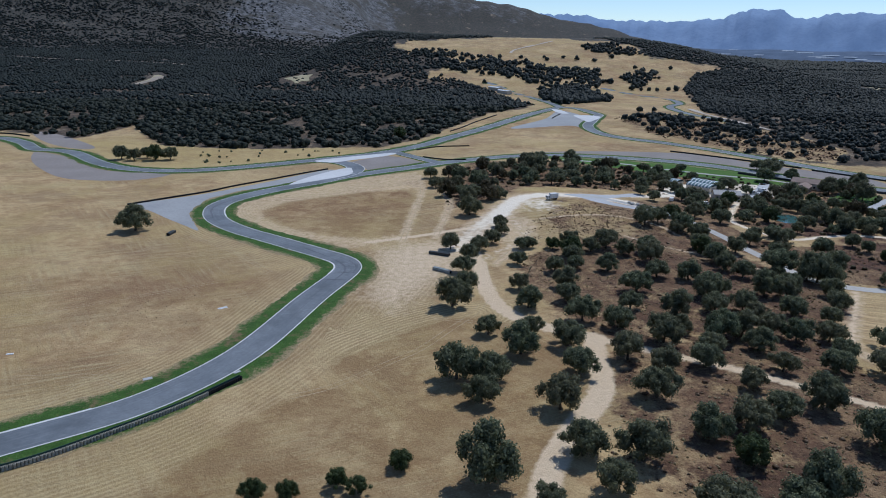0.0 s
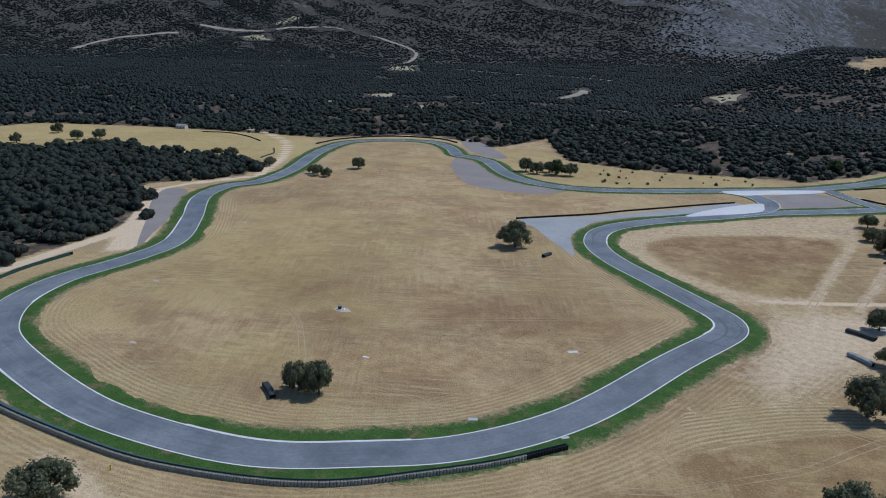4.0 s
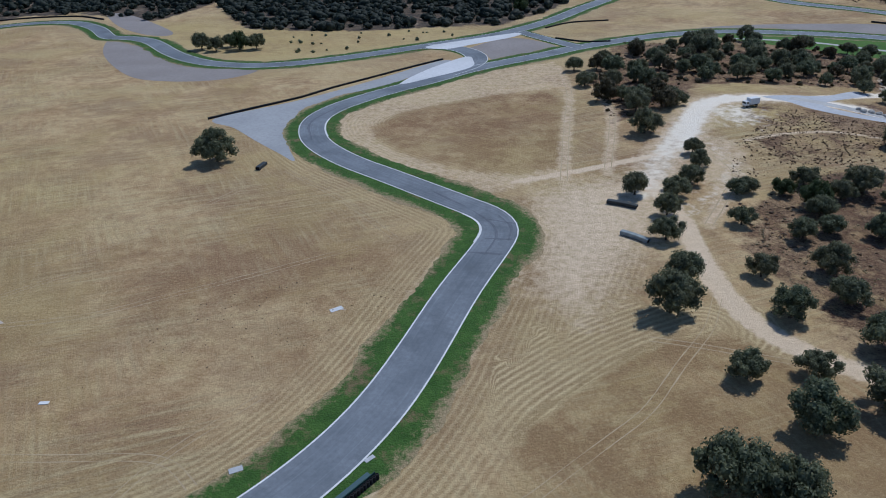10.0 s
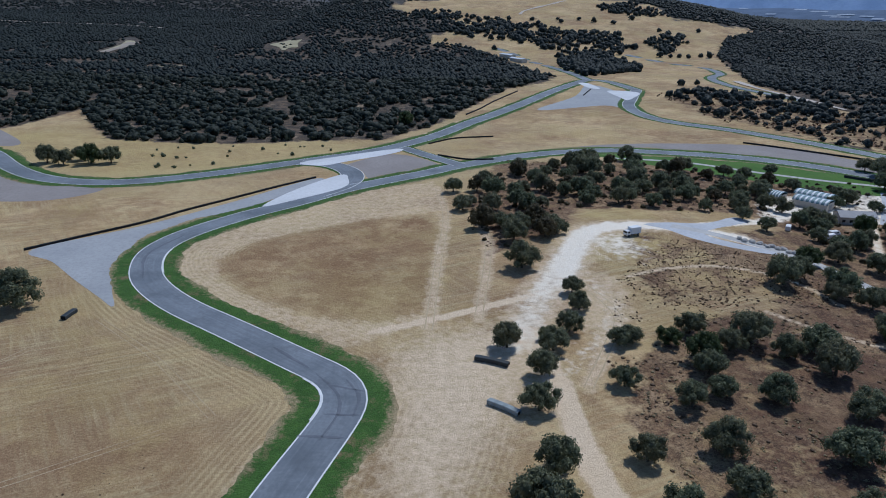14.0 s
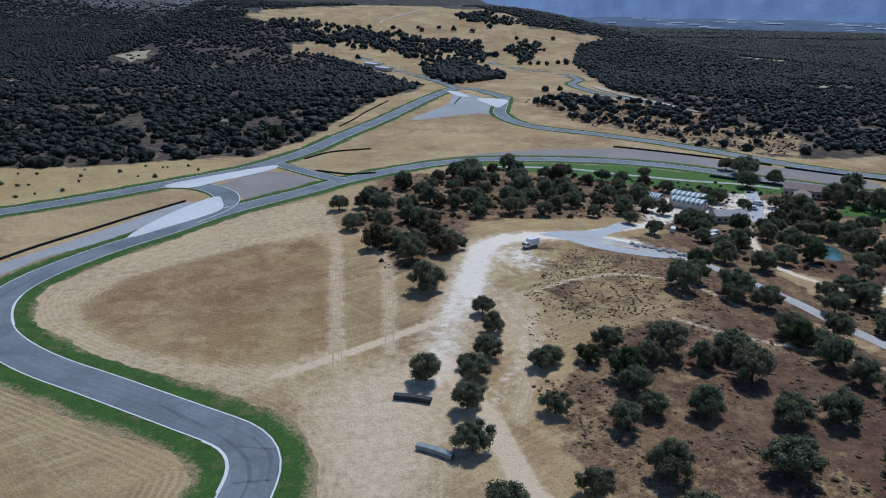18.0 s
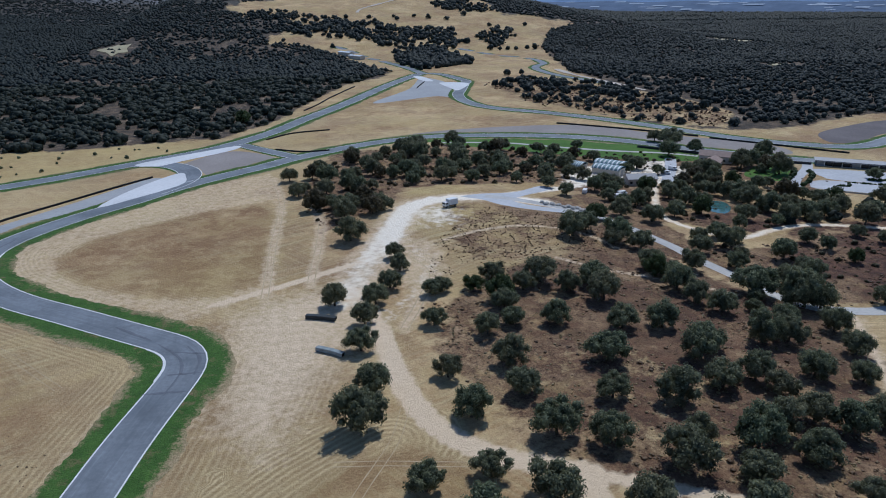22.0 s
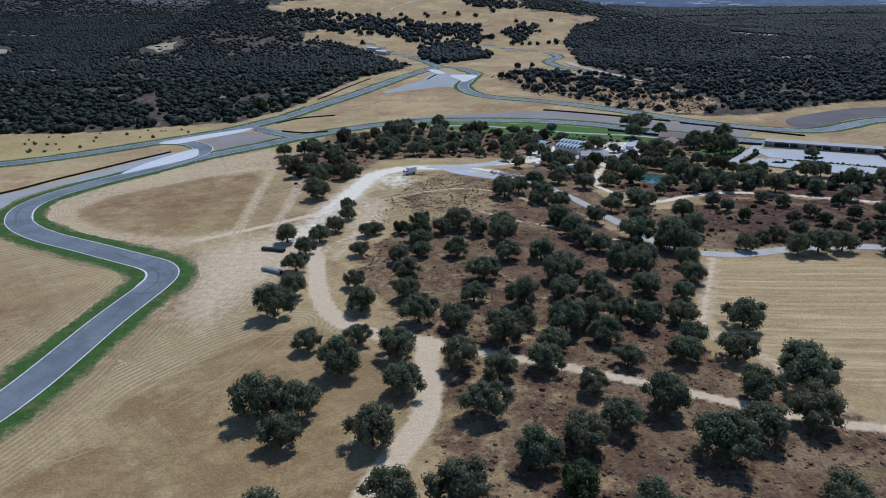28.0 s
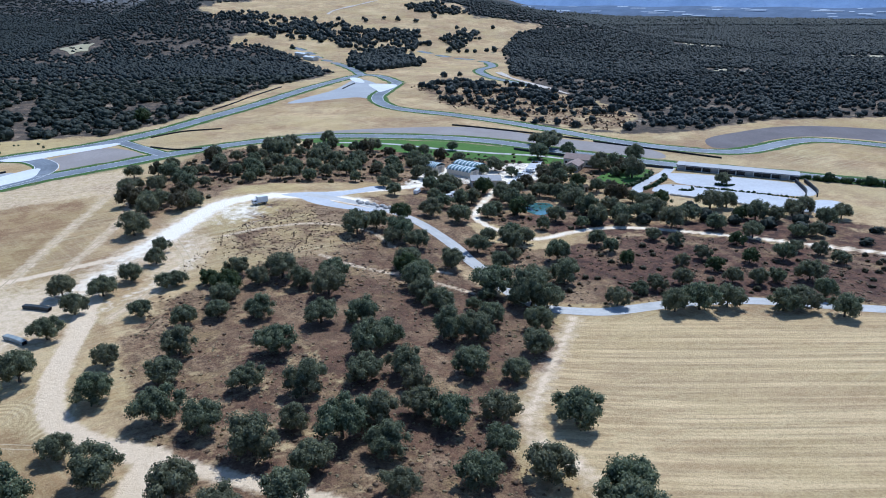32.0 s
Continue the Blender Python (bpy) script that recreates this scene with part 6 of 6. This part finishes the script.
lorry(set_on(70.8, 241.5, 205), "white box lorry parked on the chalky hilltop")


def van(m, label):
    ob = thing("parked_van", m, label, "van", "parked vans")
    body = part("body", solid(-2.5, 1.5, -0.95, 0.95, 0.4, 2.0, 0.15), WHITE, ob)
    nose = part("bonnet", solid(1.5, 2.4, -0.92, 0.92, 0.4, 1.2, 0.15), WHITE, ob)
    part("windscreen", solid(1.48, 1.56, -0.8, 0.8, 1.25, 1.85, 0.01), GLASS_DARK, body)
    for s in (-1, 1):
        part("side_window", solid(0.3, 1.2, s * 0.95 - 0.02, s * 0.95 + 0.02, 1.25, 1.8, 0.005), GLASS_DARK, body)
        for x in (-1.7, 1.6):
            wheel(ob, x, s * 0.85, 0.34, 0.22)
    return ob


for x, y, turn in ((151, 259, 20), (155, 264, 15), (138, 266, 60), (204, 306, -50), (196, 299, -48)):
    van(set_on(x, y, turn), "white van parked between the oaks")


def boulder(x, y, r, seed):
    rng = random.Random(seed)
    bm = bmesh.new()
    bmesh.ops.create_icosphere(bm, subdivisions=2, radius=r)
    off = Vector((seed * 3.1, 0, 0))
    for v in bm.verts:
        v.co *= 1 + 0.28 * noise.noise(v.co / r * 1.3 + off)
        v.co.z *= 0.75
    ob = part("boulder", bm, GREY_STONE)
    ob.matrix_basis = pose(x, y, height(x, y) + 0.35 * r, rng.uniform(-15, 15), rng.uniform(-15, 15), rng.uniform(0, 360))
    return tagged(ob, "pale rough boulder in a row beside the service road", "boulder", "boulders beside the road")


for i in range(17):
    s = i / 16
    boulder(110 + 15 * s + dice.uniform(-0.6, 0.6), 243.5 - 9.5 * s + dice.uniform(-1.2, 1.4), dice.uniform(0.6, 1.15), i)
for i in range(7):
    boulder(-90 - 0.4 * i + dice.uniform(-0.3, 0.3), -10 + 0.9 * i, dice.uniform(0.15, 0.3), 40 + i)


def arched(long, wide, spring, rise, n=10):
    """A thin barrel roof."""
    bm = bmesh.new()
    out = []
    for k in range(n + 1):
        a = math.pi * k / n
        y, z = -math.cos(a) * wide / 2, spring + math.sin(a) * rise
        out.append([bm.verts.new((x, y * f, z - d)) for x in (-long / 2, long / 2) for f, d in ((1.0, 0.0), (0.97, 0.12))])
    for p, q in zip(out, out[1:]):
        bm.faces.new((p[0], p[2], q[2], q[0]))
        bm.faces.new((p[1], q[1], q[3], p[3]))
        bm.faces.new((p[0], q[0], q[1], p[1]))
        bm.faces.new((p[2], p[3], q[3], q[2]))
    return bm


def shed(x, y, turn, long, wide):
    """A long shed with a barrel roof of teal sheets and white strips."""
    ob = thing("long_shed", set_on(x, y, turn), "long shed with a teal roof and white strips", "shed", "sheds in the yard")
    for s in (-1, 1):
        part("side_wall", solid(-long / 2 + 0.2, long / 2 - 0.2, s * (wide / 2 - 0.2) - 0.1, s * (wide / 2 - 0.2) + 0.1, 0, 3.0), WALL_CREAM, ob)
        part("end_wall", solid(s * (long / 2 - 0.3) - 0.1, s * (long / 2 - 0.3) + 0.1, -wide / 2 + 0.32, wide / 2 - 0.32, 0, 3.4), WALL_CREAM, ob)
    part("door", solid(long / 2 - 0.18, long / 2 - 0.1, -1.5, 1.5, 0, 2.8), METAL, ob)
    roof = part("roof", arched(long, wide, 2.9, 1.7), ROOF_TEAL, ob)
    for k in range(7):
        s = part("roof_strip", arched(long / 18, wide + 0.06, 2.92, 1.74), ROOF_CLEAR, roof, "white translucent strip")
        s.matrix_basis = pose(-long / 2 + long * (k + 0.5) / 7, 0, 0)
    return ob


for x, y, long in ((154.5, 315, 9), (168, 306, 15), (174, 316, 16)):
    shed(x, y, -49, long, 8)


def gable(long, wide, base, rise, over=0.4):
    """A pitched roof with some thickness."""
    bm = bmesh.new()
    x, y = long / 2 + over, wide / 2 + over
    low, top = [], []
    for sx in (-x, x):
        low.append([bm.verts.new((sx, sy, z - 0.15)) for sy, z in ((-y, base), (0, base + rise), (y, base))])
        top.append([bm.verts.new((sx, sy, z)) for sy, z in ((-y, base), (0, base + rise), (y, base))])
    for k in (0, 1):
        bm.faces.new((top[0][k], top[1][k], top[1][k + 1], top[0][k + 1]))
        bm.faces.new((low[0][k], low[0][k + 1], low[1][k + 1], low[1][k]))
    for i in (0, 1):
        for k in (0, 1):
            bm.faces.new((low[i][k], top[i][k], top[i][k + 1], low[i][k + 1]) if i else (low[i][k], low[i][k + 1], top[i][k + 1], top[i][k]))
    for k in (0, 2):
        bm.faces.new((low[0][k], low[1][k], top[1][k], top[0][k]))
    bmesh.ops.recalc_face_normals(bm, faces=bm.faces)
    return bm


def house(name, m, long, wide, tall, rise, roof_material, label, windows=4):
    """A house: walls, pitched roof with gable ends, a door and windows with sills."""
    ob = thing(name, m, label, "building", "buildings in the yard")
    bm = solid(-long / 2, long / 2, -wide / 2, wide / 2, 0, tall, 0.02)
    for s in (-1, 1):
        x = s * (long / 2 - 0.05)
        a = [bm.verts.new((x + d, y, z)) for d in (-0.05, 0.05) for y, z in ((-wide / 2, tall), (wide / 2, tall), (0, tall + rise - 0.16))]
        bm.faces.new(a[:3])
        bm.faces.new(a[3:][::-1])
    part("wall", bm, WALL_CREAM, ob)
    part("roof", gable(long, wide, tall, rise), roof_material, ob)
    for k in range(windows):
        x = -long / 2 + long * (k + 0.5) / windows
        if k == windows // 2:
            part("door", solid(x - 0.55, x + 0.55, -wide / 2 - 0.06, -wide / 2 + 0.02, 0, 2.1, 0.01), BARK, ob)
            continue
        w = part("window", solid(x - 0.6, x + 0.6, -wide / 2 - 0.05, -wide / 2 + 0.02, 0.95, 2.1, 0.01), GLASS_DARK, ob)
        part("sill", solid(x - 0.7, x + 0.7, -wide / 2 - 0.14, -wide / 2 + 0.02, 0.85, 0.95, 0.01), WHITE, w)
    return ob


house("workshop", set_on(174, 284, -8), 14, 8, 3.2, 1.8, ROOF_GREY, "long workshop with a grey sheet roof", 5)
house("clubhouse", set_on(238, 318, -38), 20, 9, 3.6, 2.2, ROOF_TILE, "low clubhouse with a pale clay roof", 7)
house("clubhouse_wing", set_on(229, 309, 52), 11, 7, 3.0, 1.8, ROOF_TILE, "small wing with a pale clay roof", 4)
house("garden_hut", set_on(216, 265, 10), 4, 3.5, 2.2, 1.0, BARK, "small brown garden hut beside the pond", 2)
house("far_lodge", set_on(-562, 380, 20), 9, 6, 3.0, 1.6, ROOF_GREY, "small dark lodge at the edge of the wood", 3)


for x, y, turn in ((98, 950, 118), (108, 915, 118)):
    house("far_stand", set_on(x, y, turn), 26, 8, 4, 1.0, ROOF_CLEAR, "long low pale building between far trees", 6)


def pit_building(a, b, deep):
    """A long low row of pit garages under one flat concrete roof, open towards the car park."""
    a, b = Vector(a), Vector(b)
    c, long = (a + b) / 2, (b - a).length
    turn = math.degrees(math.atan2(b.y - a.y, b.x - a.x))
    ob = thing("pit_building", set_on(c.x, c.y, turn) @ Matrix.Diagonal((1, 1, 0.66, 1)), "long low pit building with dark garage bays", "pit building")
    part("back_wall", solid(-long / 2, long / 2, deep - 0.25, deep, 0, 3.8), WALL_CREAM, ob)
    part("floor_slab", solid(-long / 2, long / 2, 0, deep, -0.3, 0.12), CONCRETE, ob)
    part("roof_slab", solid(-long / 2 - 0.6, long / 2 + 0.6, -1.2, deep + 3.5, 3.8, 4.2), PIT_ROOF, ob, "pale concrete roof")
    part("parapet", solid(-long / 2 - 0.6, long / 2 + 0.6, -1.2, -1.0, 4.2, 4.6), WALL_DARK, ob)
    bays = 14
    for k in range(bays + 1):
        x = -long / 2 + long * k / bays
        part("pillar", solid(x - 0.18, x + 0.18, -0.2, 0.2, 0, 3.8), WHITE if k % 2 else WALL_DARK, ob)
        if k < bays:
            x2 = x + long / bays
            # near-black panels stand in for shade in the open bays; every fourth is metal
            part("bay_panel", solid(x + 0.25, x2 - 0.25, 1.0, 1.12, 0.1, 3.4, 0.01), GLASS_DARK if k % 4 else METAL, ob)
    return ob


pit_building((282, 298), (329, 264), 6.5)

# ---- pit yard ----
for name, ring, mat, lift, label in (
        ("car_park_upper", [(277, 291), (325, 259), (313, 237), (273, 265), (268, 276)], PARK, 0.06, "pale grey asphalt car park behind the pits"),
        ("car_park_lower", [(266, 268), (308, 231), (297, 213), (287, 220), (253, 252), (250, 262)], PARK, 0.064, "pale grey asphalt lower car park"),
        ("garden_lawn", [(232, 286), (252, 304), (268, 300), (258, 286), (244, 272)], LAWN, 0.05, "green watered garden lawn"),
        ("roadside_lawn", [(200, 352), (208, 350), (226, 330), (214, 326), (202, 338)], LAWN, 0.05, "green watered lawn strip"),
        ("pond", [(180, 236), (184, 230), (191, 236), (194, 246), (187, 249), (181, 243)], WATER, 0.05, "small turquoise garden pond"),
        ("paved_terrace", [(299, 213), (308, 224), (314, 231), (322, 225), (309, 208)], PARK, 0.055, "pale paved terrace")):
    tagged(patch(name, ring, lift, mat, 5.0, 0), label, name.split("_")[-1], kind="structure")
tagged(strip("garden_road", spline([(240, 258), (246, 268), (258, 280), (272, 292), (281, 303)]), 2.6, -2.6, 0.07, PARK, 2), "pale concrete garden road", "road", kind="structure")
tagged(strip("yard_lane", spline([(186, 280), (196, 296), (206, 312), (216, 330)]), 3.0, -3.0, 0.06, PARK, 2), "pale concrete lane in the yard", "road", kind="structure")
low_wall([(253, 251), (270, 236), (287, 219), (297, 212)], "low pale wall below the car park", 0.8, WALL_CREAM)
low_wall([(326, 262), (318, 244), (312, 236)], "dark ramp wall beside the car park", 2.2, WALL_DARK)
low_wall([(331, 262), (323, 243), (318, 236)], "dark ramp wall beside the car park", 2.2, WALL_DARK)


def hedge(points, gap, lo, hi, label, name="hedge"):
    line = spline(points, gap)
    q = line + far_rng.normal(0, 0.25, line.shape)
    return woods(name, q, far_rng.uniform(lo, hi, len(q)), LEAFY, label, HEDGE, "hedge", 0.15)


hedge([(271, 263), (290, 249), (311, 233)], 1.1, 0.5, 0.9, "low clipped hedge between the car parks")
hedge([(284, 264), (288, 261), (292, 262)], 0.9, 0.7, 1.2, "round hedge under a lone oak")
hedge([(240, 268), (250, 276), (260, 286), (266, 294)], 1.4, 0.8, 1.6, "garden shrubs beside the pale road")
hedge([(246, 262), (256, 270), (266, 280), (268, 286)], 1.4, 0.8, 1.5, "garden shrubs beside the car park")
hedge([(262, 258), (266, 256), (269, 259)], 1.0, 0.6, 1.0, "planted shrubs on a car park island")
hedge([(334, 268), (350, 256), (372, 240), (400, 222)], 3.0, 1.6, 3.2, "dark trees beside the straight")


def slab(x, y, long, wide, turn, label, material, tall=0.12):
    ob = part("concrete_slab", solid(-long / 2, long / 2, -wide / 2, wide / 2, -0.05, tall, 0.02), material)
    ob.matrix_basis = set_on(x, y, turn)
    return tagged(ob, label, "slab", "slabs in the infield")


slab(-52.8, 52, 2.1, 1.2, 30, "grey concrete drain slab on the green verge", PARK)
slab(-48.6, 98.2, 2.8, 1.3, 40, "pale concrete slab among the mown rows", CONCRETE, 0.06)
slab(-92, 64.5, 1.7, 0.8, 10, "small white concrete slab in the infield", WHITE)
slab(-33, 56, 1.8, 0.8, 50, "pale drain cover beside the tyre barrier", PARK)

pump = thing("pump_box", set_on(-120, 88, 25), "small dark pump box on a white plinth", "pump box")
part("plinth", solid(-1.0, 1.0, -0.7, 0.7, -0.05, 0.3), WHITE, pump)
part("housing", solid(-0.8, 0.1, -0.5, 0.5, 0.3, 1.1, 0.08), WALL_DARK, pump)
part("lid", solid(-0.85, 0.15, -0.55, 0.55, 1.1, 1.18, 0.03), METAL, pump)
part("pipe", lathe([(0.12, 0.3), (0.12, 0.75), (0.16, 0.78), (0.16, 0.85)], 10), METAL, pump).matrix_basis = pose(0.6, 0.1, 0)

post = thing("marker_post", set_on(-100, -2.5), "small yellow marker post behind the tyre barrier", "post")
part("shaft", lathe([(0.2, -0.05), (0.17, 0.5), (0.13, 0.85)], 10), YELLOW, post)
part("cap", lathe([(0.15, 0.85), (0.14, 0.95), (0.05, 1.0)], 10), WALL_DARK, post)
